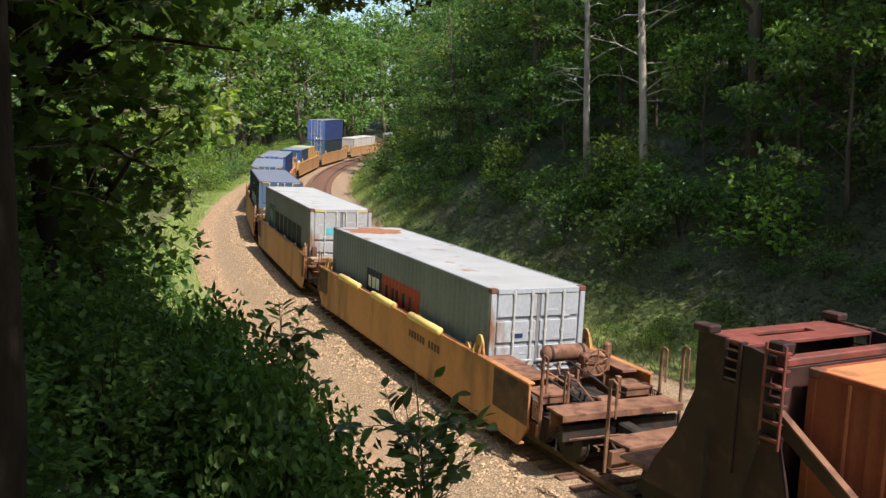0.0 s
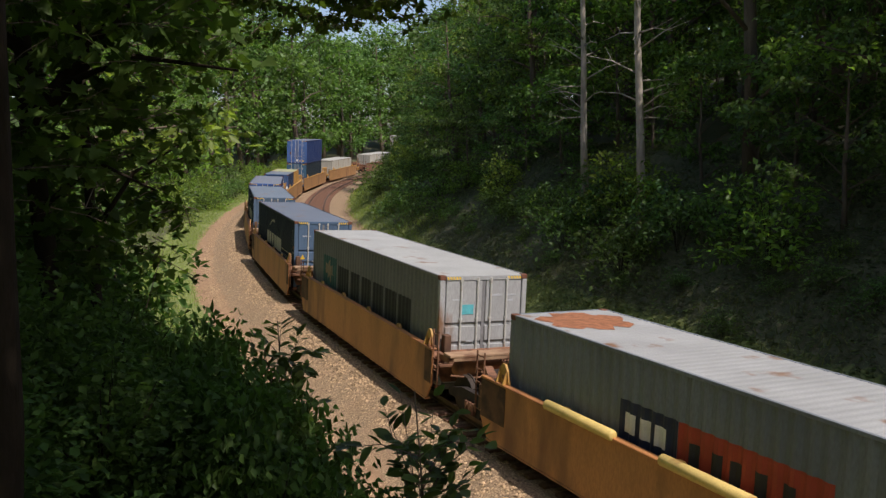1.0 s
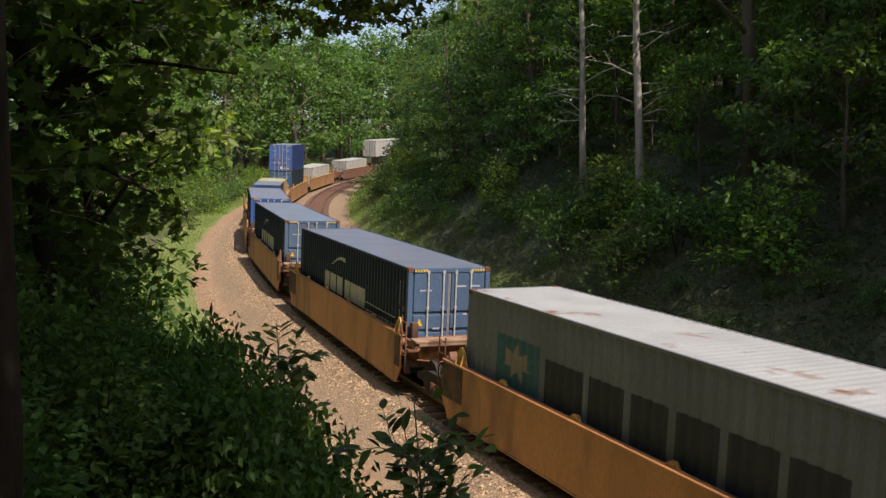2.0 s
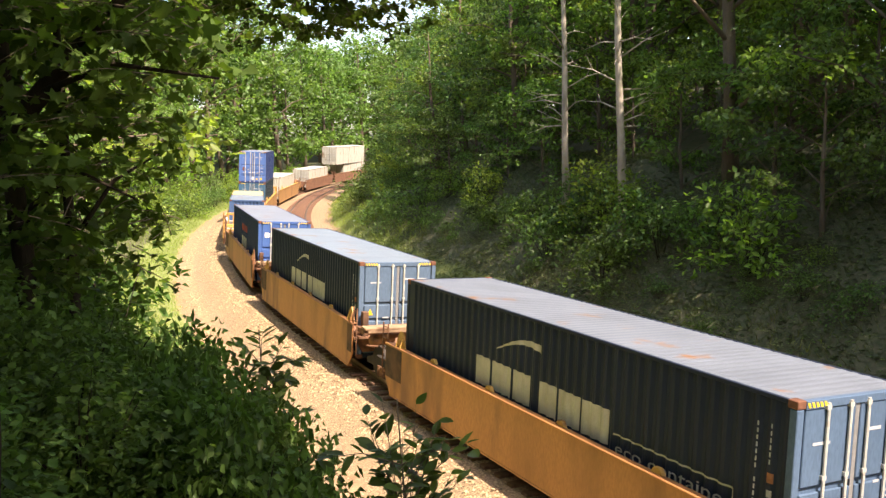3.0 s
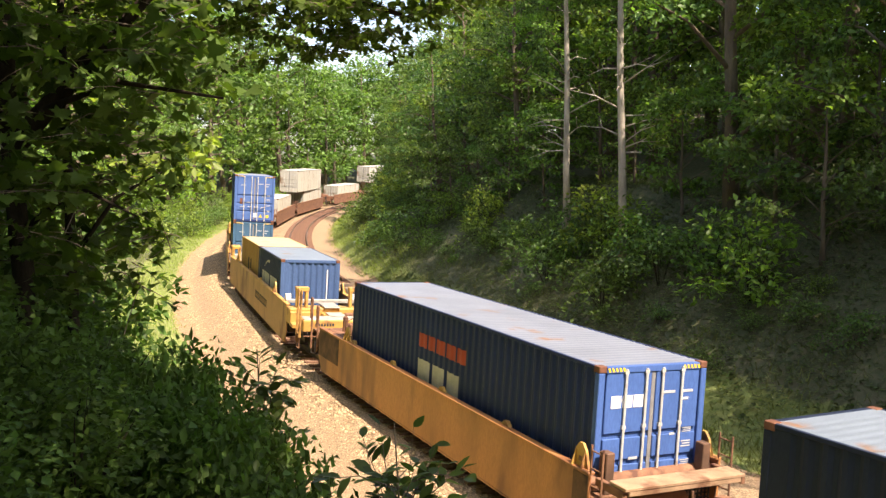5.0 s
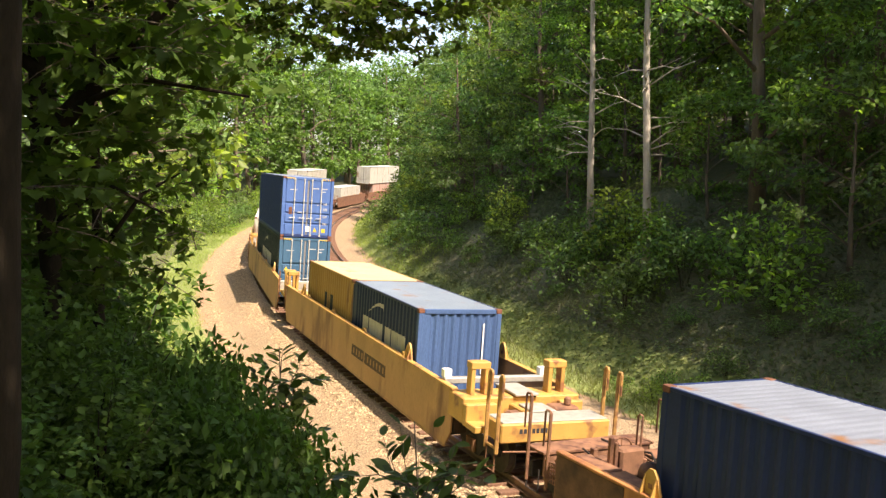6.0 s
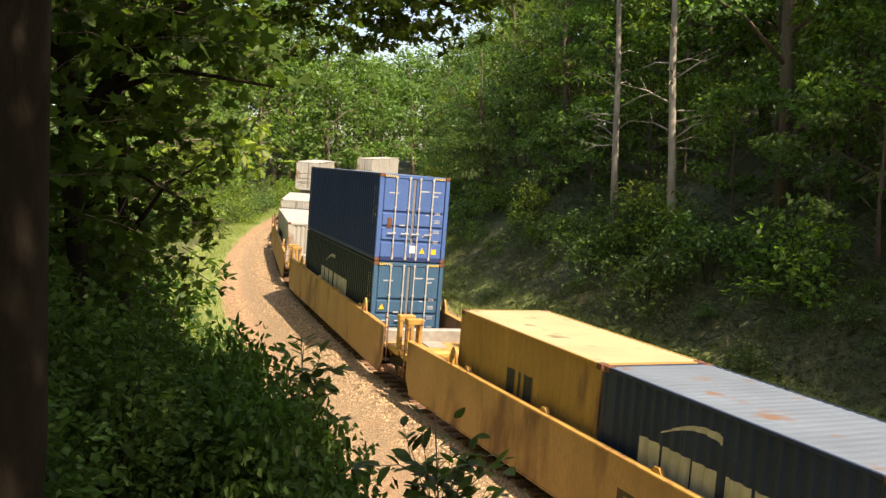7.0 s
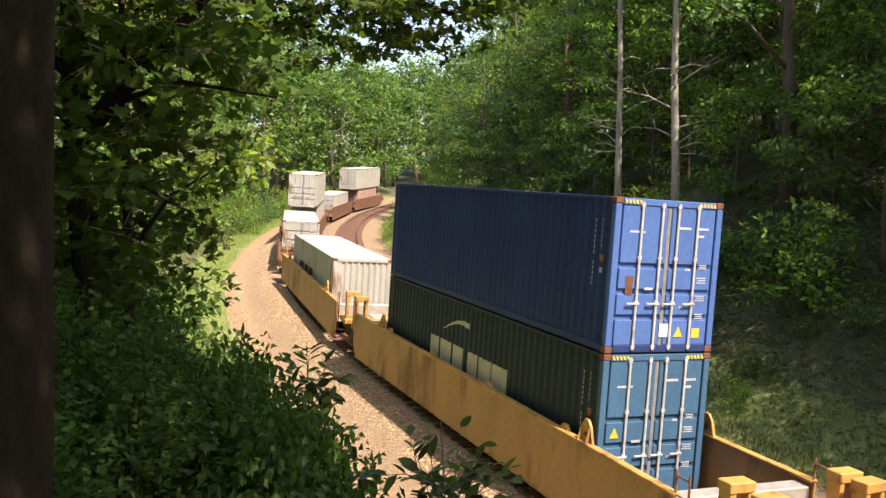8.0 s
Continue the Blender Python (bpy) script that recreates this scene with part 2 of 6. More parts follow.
def height(s, o):
    """Height of the ground: ballast, shoulders, the bank under the camera and the cutting's inner slope."""
    g = GRADE * np.clip(s, -60, 260)
    tilt = -math.tan(radians(BANK))
    bed = np.where(o < 2.15, -0.24 + tilt * np.clip(o, -1.8, 1.8), -0.24 + tilt * np.clip(o - 4.3, -1.8, 1.8))
    left = -0.09 - 0.50 * ease(-o, 1.7, 3.4)
    z = np.where(o < -1.7, left, bed)
    right = -0.42 - 0.25 * ease(o, 6.1, 7.4) + 6.2 * np.clip((o - 7.3) / 8.7, 0, 1) ** 1.1 + 6.0 * ease(o, 16, 45)
    z = np.where(o > 6.1, right, z)
    close = 1 - ease(s, 2, 40)
    rise = close * 5.8 * np.clip((-o - 5.0) / 5.0, 0, 1) + (1 - close) * (2.2 * ease(-o, 6.5, 14)) + 7.0 * ease(-o, 14, 50)
    z = np.where(o < -5.0, z + rise, z)
    return z + g

# -- ground: one sheet to the horizon --
def spread(lo, hi, step, far, n):
    mid = np.arange(lo, hi + step / 2, step)
    out = np.geomspace(step, far, n).cumsum()
    return np.concatenate([lo - out[::-1], mid, hi + out])


def ground():
    gx, gy = spread(-36, 40, 0.55, 320, 24), spread(-8, 110, 0.6, 320, 24)
    xx, yy = np.meshgrid(gx, gy, indexing="ij")
    s, o = plan_of(xx.ravel(), yy.ravel())
    z = height(s, o)
    rough = np.array([noise.noise(Vector((x * 0.35, y * 0.35, 0))) + 0.4 * noise.noise(Vector((x * 1.3, y * 1.3, 5))) for x, y in zip(xx.ravel(), yy.ravel())])
    z = z + rough * np.where((o > -4.2) & (o < 7.0), 0.02, 0.16)
    idx = np.arange(len(gx) * len(gy)).reshape(len(gx), len(gy))
    faces = np.stack([idx[:-1, :-1], idx[1:, :-1], idx[1:, 1:], idx[:-1, 1:]], -1).reshape(-1, 4)
    me = mesh_np("ground", np.stack([xx.ravel(), yy.ravel(), z], 1), faces)
    me.shade_smooth()
    edge = 4.4 + 2.6 * ease(s, 14, 30)
    wide = np.where(s < 12, 4.6, 4.65)
    for name, m in (("gravel", ease(o, -3.9, -3.1) * (1 - ease(o, edge, edge + 0.8))), ("path", ease(o, -wide - 0.5, -wide + 0.5) * (1 - ease(o, edge + 0.2, edge + 1.0))),
                    ("turf", ease(o, -8.2, -6.6) * (1 - ease(o, 8.0, 10.0)))):
        me.attributes.new(name, "FLOAT", "POINT").data.foreach_set("value", m.astype(np.float32))
    return tagged(link_mesh("ground", me, ground_mat()), "pale gravel, trodden dirt, grass and shaded forest floor of a railway cutting", "ground", kind="structure")


def ground_mat():
    """Forest floor, turf, trodden dirt and ballast, which meet along ragged edges."""
    m = bpy.data.materials.new("cutting_ground")
    m.use_nodes = True
    n, l = m.node_tree.nodes, m.node_tree.links
    b = n["Principled BSDF"]
    co = n.new("ShaderNodeTexCoord")

    def tex(sc, det=5):
        t = n.new("ShaderNodeTexNoise")
        t.inputs["Scale"].default_value, t.inputs["Detail"].default_value = sc, det
        l.new(co.outputs["Object"], t.inputs["Vector"])
        return t.outputs[0]

    def math_node(op, x, y):
        k = n.new("ShaderNodeMath")
        k.operation = op
        for s_, v in zip(k.inputs, (x, y)):
            if isinstance(v, float):
                s_.default_value = v
            else:
                l.new(v, s_)
        return k.outputs[0]

    def span(v, lo, hi):
        k = n.new("ShaderNodeMapRange")
        k.inputs["From Min"].default_value, k.inputs["From Max"].default_value = lo, hi
        l.new(v, k.inputs["Value"])
        return k.outputs[0]

    def mix(f, x, y):
        k = n.new("ShaderNodeMix")
        k.data_type = "RGBA"
        l.new(f, k.inputs[0])
        for s_, v in ((k.inputs[6], x), (k.inputs[7], y)):
            if isinstance(v, tuple):
                s_.default_value = (*v, 1)
            else:
                l.new(v, s_)
        return k.outputs[2]

    big, mid, fine = tex(0.7), tex(4.0), tex(26.0, 3)
    col = mix(span(mid, 0.35, 0.65), (0.065, 0.082, 0.034), (0.115, 0.105, 0.058))
    turf = mix(span(mid, 0.3, 0.7), (0.13, 0.18, 0.045), (0.22, 0.24, 0.075))
    dirt = mix(span(mid, 0.3, 0.7), (0.22, 0.135, 0.075), (0.36, 0.235, 0.135))
    grit = tex(11.0, 2)
    gravel = mix(span(fine, 0.38, 0.62), (0.16, 0.105, 0.062), (0.40, 0.29, 0.17))
    gravel = mix(span(grit, 0.42, 0.68), gravel, mix(span(fine, 0.38, 0.62), (0.10, 0.068, 0.043), (0.30, 0.215, 0.13)))
    gravel = mix(span(big, 0.45, 0.75), gravel, mix(span(fine, 0.35, 0.65), (0.18, 0.11, 0.065), (0.37, 0.25, 0.145)))
    for name, c in (("turf", turf), ("path", dirt), ("gravel", gravel)):
        at = n.new("ShaderNodeAttribute")
        at.attribute_name = name
        f = math_node("ADD", at.outputs["Fac"], math_node("MULTIPLY", math_node("SUBTRACT", mid, 0.5), 0.9))
        col = mix(span(f, 0.4, 0.6), col, c)
    l.new(col, b.inputs["Base Color"])
    b.inputs["Roughness"].default_value = 0.95
    bp = n.new("ShaderNodeBump")
    bp.inputs["Strength"].default_value, bp.inputs["Distance"].default_value = 0.8, 0.04
    l.new(fine, bp.inputs["Height"])
    l.new(bp.outputs[0], b.inputs["Normal"])
    return m


ground()
rng = np.random.default_rng(7)


def scatter(name, s0, s1, o0, o1, n, template, faces, size, material, label, category, lift=0.0, lean=0.4, density=None, squash=1.0):
    """Many small alike pieces laid on the ground, joined into one object of stuff."""
    s, o = rng.uniform(s0, s1, n), rng.uniform(o0, o1, n)
    if density is not None:
        keep = rng.random(n) < density(s, o)
        s, o = s[keep], o[keep]
    n = len(s)
    a = np.interp(s, TS, TA)
    x, y = np.interp(s, TS, TX) + o * np.sin(a), np.interp(s, TS, TY) - o * np.cos(a)
    z = height(s, o) + lift
    t = np.asarray(template, float)
    yaw = rng.uniform(0, math.tau, n)
    sz = rng.uniform(size[0], size[1], n)
    lx, ly = rng.normal(0, lean, n), rng.normal(0, lean, n)
    v = t[None] * sz[:, None, None]
    v = v * (1 + rng.normal(0, 0.18, v.shape))
    c, d = np.cos(yaw)[:, None], np.sin(yaw)[:, None]
    vx = v[:, :, 0] * c - v[:, :, 1] * d + v[:, :, 2] * lx[:, None]
    vy = v[:, :, 0] * d + v[:, :, 1] * c + v[:, :, 2] * ly[:, None]
    vz = v[:, :, 2] * squash
    P = np.stack([vx + x[:, None], vy + y[:, None], vz + z[:, None]], -1).reshape(-1, 3)
    F = (np.asarray(faces)[None] + (np.arange(n) * len(t))[:, None, None]).reshape(-1, len(faces[0]))
    return tagged(link_mesh(name, mesh_np(name, P, F), material), label, category, kind="stuff")


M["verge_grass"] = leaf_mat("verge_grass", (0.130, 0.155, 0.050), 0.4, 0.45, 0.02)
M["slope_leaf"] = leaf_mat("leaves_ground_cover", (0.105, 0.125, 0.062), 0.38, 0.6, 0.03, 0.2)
M["seal"] = mat("seal_rubber", (0.20, 0.20, 0.205), 0.8, var=0.2)
ROCK_V = [(1, 0, -0.4), (0, 1, -0.4), (-1, 0, -0.4), (0, -1, -0.4), (0.1, 0.1, 0.7)]
ROCK_F = [(0, 1, 4), (1, 2, 4), (2, 3, 4), (3, 0, 4)]
BLADE_V = [(-0.05, 0, 0), (0.05, 0, 0), (0.0, 0.12, 1.0)]
BLADE_F = [(0, 1, 2)]
scatter("ballast_stones", -12, 34, -4.0, -0.9, 34000, ROCK_V, ROCK_F, (0.018, 0.046), M["stone"], "loose pale tan crushed ballast stones beside the track", "gravel", squash=0.8)
scatter("ballast_stones", 34, 80, -4.0, -0.9, 11000, ROCK_V, ROCK_F, (0.03, 0.06), M["stone"], "loose pale tan crushed ballast stones beside the track", "gravel", squash=0.8)
scatter("scattered_stones", -12, 60, -4.9, -3.8, 2500, ROCK_V, ROCK_F, (0.02, 0.05), M["stone"], "stray pale stones on the trodden dirt path", "gravel", squash=0.7)
scatter("short_grass", 5, 110, -9.5, -4.4, 26000, BLADE_V, BLADE_F, (0.12, 0.32), M["grass"], "sunlit short grass along the gravel shoulder", "grass", density=lambda s, o: ease(-o, 4.3, 5.2))
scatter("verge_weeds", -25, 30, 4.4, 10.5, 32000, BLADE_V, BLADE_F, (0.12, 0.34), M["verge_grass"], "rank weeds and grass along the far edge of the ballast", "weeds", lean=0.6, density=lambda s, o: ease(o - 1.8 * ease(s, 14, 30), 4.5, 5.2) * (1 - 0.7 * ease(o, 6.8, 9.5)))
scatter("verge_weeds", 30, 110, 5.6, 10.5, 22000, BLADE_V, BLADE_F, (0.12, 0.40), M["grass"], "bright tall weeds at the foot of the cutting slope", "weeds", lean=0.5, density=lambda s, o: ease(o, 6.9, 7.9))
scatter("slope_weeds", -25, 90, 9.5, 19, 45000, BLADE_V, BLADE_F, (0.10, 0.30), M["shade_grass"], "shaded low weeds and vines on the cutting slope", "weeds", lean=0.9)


VINE_V = [(0, 0, 0.05), (0.3, 0.45, 0.25), (0, 1, 0.1), (-0.3, 0.45, 0.25)]
VINE_F = [(0, 1, 2), (0, 2, 3)]
scatter("slope_vines", -25, 95, 8.2, 19, 30000, VINE_V, VINE_F, (0.07, 0.17), M["leaf_c"], "low trailing vines and leaf litter on the shaded slope", "vines", lift=0.05, lean=0.8)
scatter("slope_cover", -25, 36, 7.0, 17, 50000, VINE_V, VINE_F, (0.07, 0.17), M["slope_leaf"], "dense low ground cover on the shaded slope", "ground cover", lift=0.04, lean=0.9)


# -- the two tracks --
def rail_profile():
    return [(-0.07, 0), (0.07, 0), (0.07, 0.02), (0.012, 0.05), (0.012, 0.12), (0.036, 0.13), (0.036, 0.17), (-0.036, 0.17), (-0.036, 0.13), (-0.012, 0.12), (-0.012, 0.05), (-0.07, 0.02)]


def track(off, s0, s1, name):
    root = tagged(new(name), "rusty steel rails on brown timber sleepers in pale ballast", "railway track", "two tracks", "structure")
    prof = rail_profile()
    for side in (-0.7535, 0.7535):
        bm = bmesh.new()
        last = None
        for s in np.arange(s0, s1 + 0.1, 3.0):
            m = track_pose(float(s), off, 0.5)
            ring = [bm.verts.new(m @ Vector((0, side + p, q - 0.17))) for p, q in prof]
            if last:
                for k in range(len(prof)):
                    bm.faces.new((last[k], last[(k + 1) % len(prof)], ring[(k + 1) % len(prof)], ring[k]))
            last = ring
        part("rail", bm, M["steel"], root, "steel rail with a worn shiny head")
    tie = None
    for k in range(int((s1 - s0) / 0.55)):
        s = s0 + k * 0.55
        if len([o for o in root.children]) > 300:
            break
        if tie is None:
            t = part("tie", boxes((-0.11, 0.11, -1.28, 1.28, -0.36, -0.175), bevel=0.015), M["tie"], root)
            tie = t.data
        else:
            t = link_mesh("tie", tie, None, root)
        t.matrix_world = track_pose(s, off, 0.3) @ pose(0, 0.02 * math.sin(k * 2.1), 0, 0, 0, 0.6 * math.sin(k * 1.3))
    return root


track(0.0, -40, 115, "track_1")
track(4.3, 30, 195, "track_2")

# -- the train: things keyed along the line --
RIDERS = []  # thing, s of its near end at the start, length between its ends, pivots' overhang, extra pose


def ride(ob, s, length, over=1.8, z=0.0, x=0.0):
    RIDERS.append((ob, s, length, over, pose(x - length / 2, 0, z)))


def wave(x0, x1, pitch=0.278, depth=0.036):
    """Stations of a corrugated sheet: (x, inset)."""
    pts, x = [(x0, 0.0)], x0 + 0.04
    while x + pitch < x1 - 0.02:
        pts += [(x, 0.0), (x + pitch * 0.25, depth), (x + pitch * 0.5, depth), (x + pitch * 0.75, 0.0)]
        x += pitch
    pts.append((x1, 0.0))
    return pts


def sheet(stations, place, lo, hi):
    """A corrugated sheet through stations; place(u, inset, v) gives the point."""
    bm = bmesh.new()
    a = [bm.verts.new(place(u, d, lo)) for u, d in stations]
    b = [bm.verts.new(place(u, d, hi)) for u, d in stations]
    for i in range(len(a) - 1):
        bm.faces.new((a[i], a[i + 1], b[i + 1], b[i]))
    return bm


def patch(stations, place, u0, u1, lo, hi, proud=0.005):
    """A painted mark that follows the sheet between u0 and u1; lo and hi are heights or functions of u."""
    us = sorted({u0, u1, *[u for u, d in stations if u0 < u < u1]} | {u0 + (u1 - u0) * k / 8 for k in range(9)})
    xs, ds = [u for u, d in stations], [d for u, d in stations]
    lo_f = lo if callable(lo) else (lambda u: lo)
    hi_f = hi if callable(hi) else (lambda u: hi)
    bm = bmesh.new()
    a = [bm.verts.new(place(u, float(np.interp(u, xs, ds)) - proud, lo_f(u))) for u in us]
    b = [bm.verts.new(place(u, float(np.interp(u, xs, ds)) - proud, hi_f(u))) for u in us]
    for i in range(len(a) - 1):
        bm.faces.new((a[i], a[i + 1], b[i + 1], b[i]))
    return bm


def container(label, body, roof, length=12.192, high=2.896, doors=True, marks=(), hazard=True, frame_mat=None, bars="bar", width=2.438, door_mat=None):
    """An ISO box: corrugated walls and roof, frame, castings, and doors with lock bars at its near end. Its x runs from
    the near end. door_mat: the near end's colour, lightened as if sunlit.
    """
    root = tagged(new("shipping_container"), label, "shipping container", "containers on the train")
    w, L, H = width / 2, length, high
    fm = frame_mat or body
    st = wave(0.12, L - 0.12)
    left = lambda u, d, v: (u, w - 0.012 - d, v)
    right = lambda u, d, v: (u, -w + 0.012 + d, v)
    part("side_panel", sheet(st, left, 0.14, H - 0.05), body, root)
    part("side_panel", sheet(st, right, 0.14, H - 0.05), body, root)
    # most roof colours are lighter than the walls, in place of sunlit sheen
    part("roof_panel", sheet(wave(0.1, L - 0.1, 0.21, 0.005), lambda u, d, v: (u, v, H - 0.012 - d), -w + 0.05, w - 0.05), roof, root, "dusty roof panel, most lightened to imitate sunlit sheen")
    part("floor_panel", boxes((0.1, L - 0.1, -w + 0.06, w - 0.06, 0.1, 0.16)), M["grime"], root)
    for y in (w, -w):
        q = -0.06 if y > 0 else 0.06
        part("top_rail", boxes((0.17, L - 0.17, min(y, y + q), max(y, y + q), H - 0.07, H - 0.004), bevel=0.008), fm, root)
        part("bottom_rail", boxes((0.17, L - 0.17, min(y, y + q), max(y, y + q), 0.02, 0.15), bevel=0.008), fm, root)
        for x0, x1 in ((0.0, 0.13), (L - 0.13, L)):
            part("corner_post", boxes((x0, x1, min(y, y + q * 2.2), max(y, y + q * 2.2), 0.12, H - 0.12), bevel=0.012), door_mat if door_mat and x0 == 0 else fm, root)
    ew = wave(-w + 0.13, w - 0.13, 0.25, 0.045)
    far = lambda u, d, v: (L - 0.03 - d, u, v)
    near_at = lambda u, d, v: (0.02 + d, u, v)
    part("end_panel", sheet(ew, far, 0.12, H - 0.1), body, root)
    for x0 in (0.0, L - 0.1):
        part("end_sill", boxes((x0, x0 + 0.1, -w + 0.17, w - 0.17, 0.01, 0.15), bevel=0.01), fm, root)
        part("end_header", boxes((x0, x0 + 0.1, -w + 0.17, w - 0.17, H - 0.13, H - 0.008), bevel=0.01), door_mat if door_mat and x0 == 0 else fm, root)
    cast = boxes((0, 0.178, 0, 0.162, 0, 0.118), bevel=0.012)
    c = part("corner_casting", cast, M["casting"], root, "rusty corner casting")
    k = 0
    for x in (-0.003, L - 0.175):
        for y in (-w - 0.003, w - 0.159):
            for z in (0, H - 0.116):
                o = c if k == 0 else link_mesh("corner_casting", c.data, None, root, "rusty corner casting")
                o.matrix_basis = pose(x, y, z)
                k += 1
    if doors:
        half = w - 0.13
        for y0, y1 in ((0.012, half), (-half, -0.012)):
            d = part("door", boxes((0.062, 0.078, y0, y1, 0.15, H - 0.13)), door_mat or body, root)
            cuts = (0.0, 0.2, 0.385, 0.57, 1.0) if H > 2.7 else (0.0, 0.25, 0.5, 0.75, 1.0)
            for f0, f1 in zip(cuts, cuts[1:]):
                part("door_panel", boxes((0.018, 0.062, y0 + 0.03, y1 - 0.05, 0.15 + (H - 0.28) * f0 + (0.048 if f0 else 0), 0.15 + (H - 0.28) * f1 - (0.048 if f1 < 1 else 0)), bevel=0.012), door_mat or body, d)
            for y in ((y0 + (y1 - y0) * q) for q in ((0.16, 0.58) if y0 > 0 else (0.42, 0.84))):
                bm = tube(bmesh.new(), [(-0.015, y, 0.06), (-0.015, y, H - 0.06)], 0.026, 6)
                for z in (0.12, H * 0.33, H * 0.62, H - 0.12):
                    box(bm, -0.03, 0.02, y - 0.04, y + 0.04, z - 0.03, z + 0.03)
                part("lock_bar", bm, M[bars], d, "galvanised lock bar")
            for y in ((y0 + (y1 - y0) * q) for q in ((0.16, 0.58) if y0 > 0 else (0.42, 0.84))):
                part("handle", boxes((-0.05, -0.025, y - 0.06, y + 0.22, 0.92, 0.955), bevel=0.005), M[bars], d, "galvanised door handle")
        part("door_gasket", boxes((0.024, 0.06, -0.04, 0.04, 0.15, H - 0.13)), M["seal"], root, "worn grey rubber seal")
        for z, y, dy, dz in ((H - 0.52, -0.36, 0.30, 0.06), (H - 0.52, -0.80, 0.25, 0.06), (H - 0.66, -0.75, 0.16, 0.06), (H * 0.55, -0.5, 0.12, 0.05), (H * 0.48, -0.84, 0.22, 0.14),
                             (H * 0.36, -0.84, 0.22, 0.12), (H * 0.24, -0.84, 0.2, 0.12), (H * 0.42, 0.36, 0.2, 0.06), (H * 0.3, -0.42, 0.10, 0.07), (H * 0.57, -0.84, 0.2, 0.1), (H - 0.62, 0.7, 0.34, 0.05)):
            rows_ = 3 if dz > 0.09 else 1
            for k in range(rows_):
                h = dz / rows_ * (0.62 if rows_ > 1 else 1)
                zz = z + dz / 2 - dz / rows_ * (k + 0.5)
                part("label_bar", boxes((0.010, 0.015, y - dy / 2, y + dy / 2 - 0.03 * (k % 2), zz - h * 0.4, zz + h * 0.4)), M["stencil"], root)
    else:
        part("end_panel", sheet(ew, near_at, 0.12, H - 0.1), door_mat or body, root, "corrugated end wall")
    if hazard:
        for y0 in (-w + 0.17, w - 0.57):
            for k in range(5):
                y = y0 + 0.08 * k
                bm = bmesh.new()
                prism(bm, [(y, H - 0.105), (y + 0.045, H - 0.105), (y + 0.075, H - 0.035), (y + 0.03, H - 0.035)], "x", -0.005, 0.0)
                part("hazard_stripe", bm, M["hazard"], root)
    for kind, mk, *a in marks:
        if kind == "left":  # a mark on the side that faces the bank; a: u0, u1, lo, hi
            part("painted_mark", patch(st, left, *a, proud=0.009 if mk in ("star_tan", "white_mark", "dark_mark") else 0.005), M[mk], root)
        else:  # on the near end; a: y0, y1, z0, z1
            part("painted_mark", boxes((0.008, 0.016, *a)), M[mk], root)
    return root


def blocks(mk, u0, sizes, gap, lo, hi):
    """A row of plain blocks the size of painted letters, from the far end towards the near one."""
    out, u = [], u0
    for k in sizes:
        out.append(("left", mk, u - k, u, lo, hi))
        u -= k + gap
    return out


def arc_mark(mk, u0, u1, z, rise, thick):
    """A swoosh that rises and thickens towards the near end."""
    q = lambda u: min(1, max(0, (u1 - u) / (u1 - u0)))
    f = lambda u: z + rise * math.sin(math.pi * 0.62 * q(u))
    return [("left", mk, u0, u1, lambda u: f(u) - 0.02 - thick * q(u), f)]


def star_marks():
    """A dull teal square with a pale seven-pointed star."""
    star = [(10.03 + (0.44 if k % 2 == 0 else 0.19) * 1.3 * math.sin(k * math.pi / 7), 1.63 + (0.44 if k % 2 == 0 else 0.19) * math.cos(k * math.pi / 7)) for k in range(14)]

    def cross(u, pick):
        zs = [z0 + (z1 - z0) * (u - x0) / (x1 - x0) for (x0, z0), (x1, z1) in zip(star, star[1:] + star[:1]) if min(x0, x1) <= u <= max(x0, x1) and x0 != x1]
        return pick(zs) if zs else 1.63

    xs = sorted(x for x, z in star)
    return [("left", "star_teal", 9.2, 10.87, 1.1, 2.15)] + [("left", "star_tan", u0 + 0.001, u1 - 0.001, lambda u: cross(u, min), lambda u: cross(u, max)) for u0, u1 in zip(xs, xs[1:]) if u1 - u0 > 0.01]


def triangle(root, y, z, mk="hazard", size=0.2):
    bm = bmesh.new()
    prism(bm, [(y - size / 2, z), (y + size / 2, z), (y, z + size)], "x", 0.006, 0.012)
    part("warning_triangle", bm, M[mk], root, "yellow warning triangle")


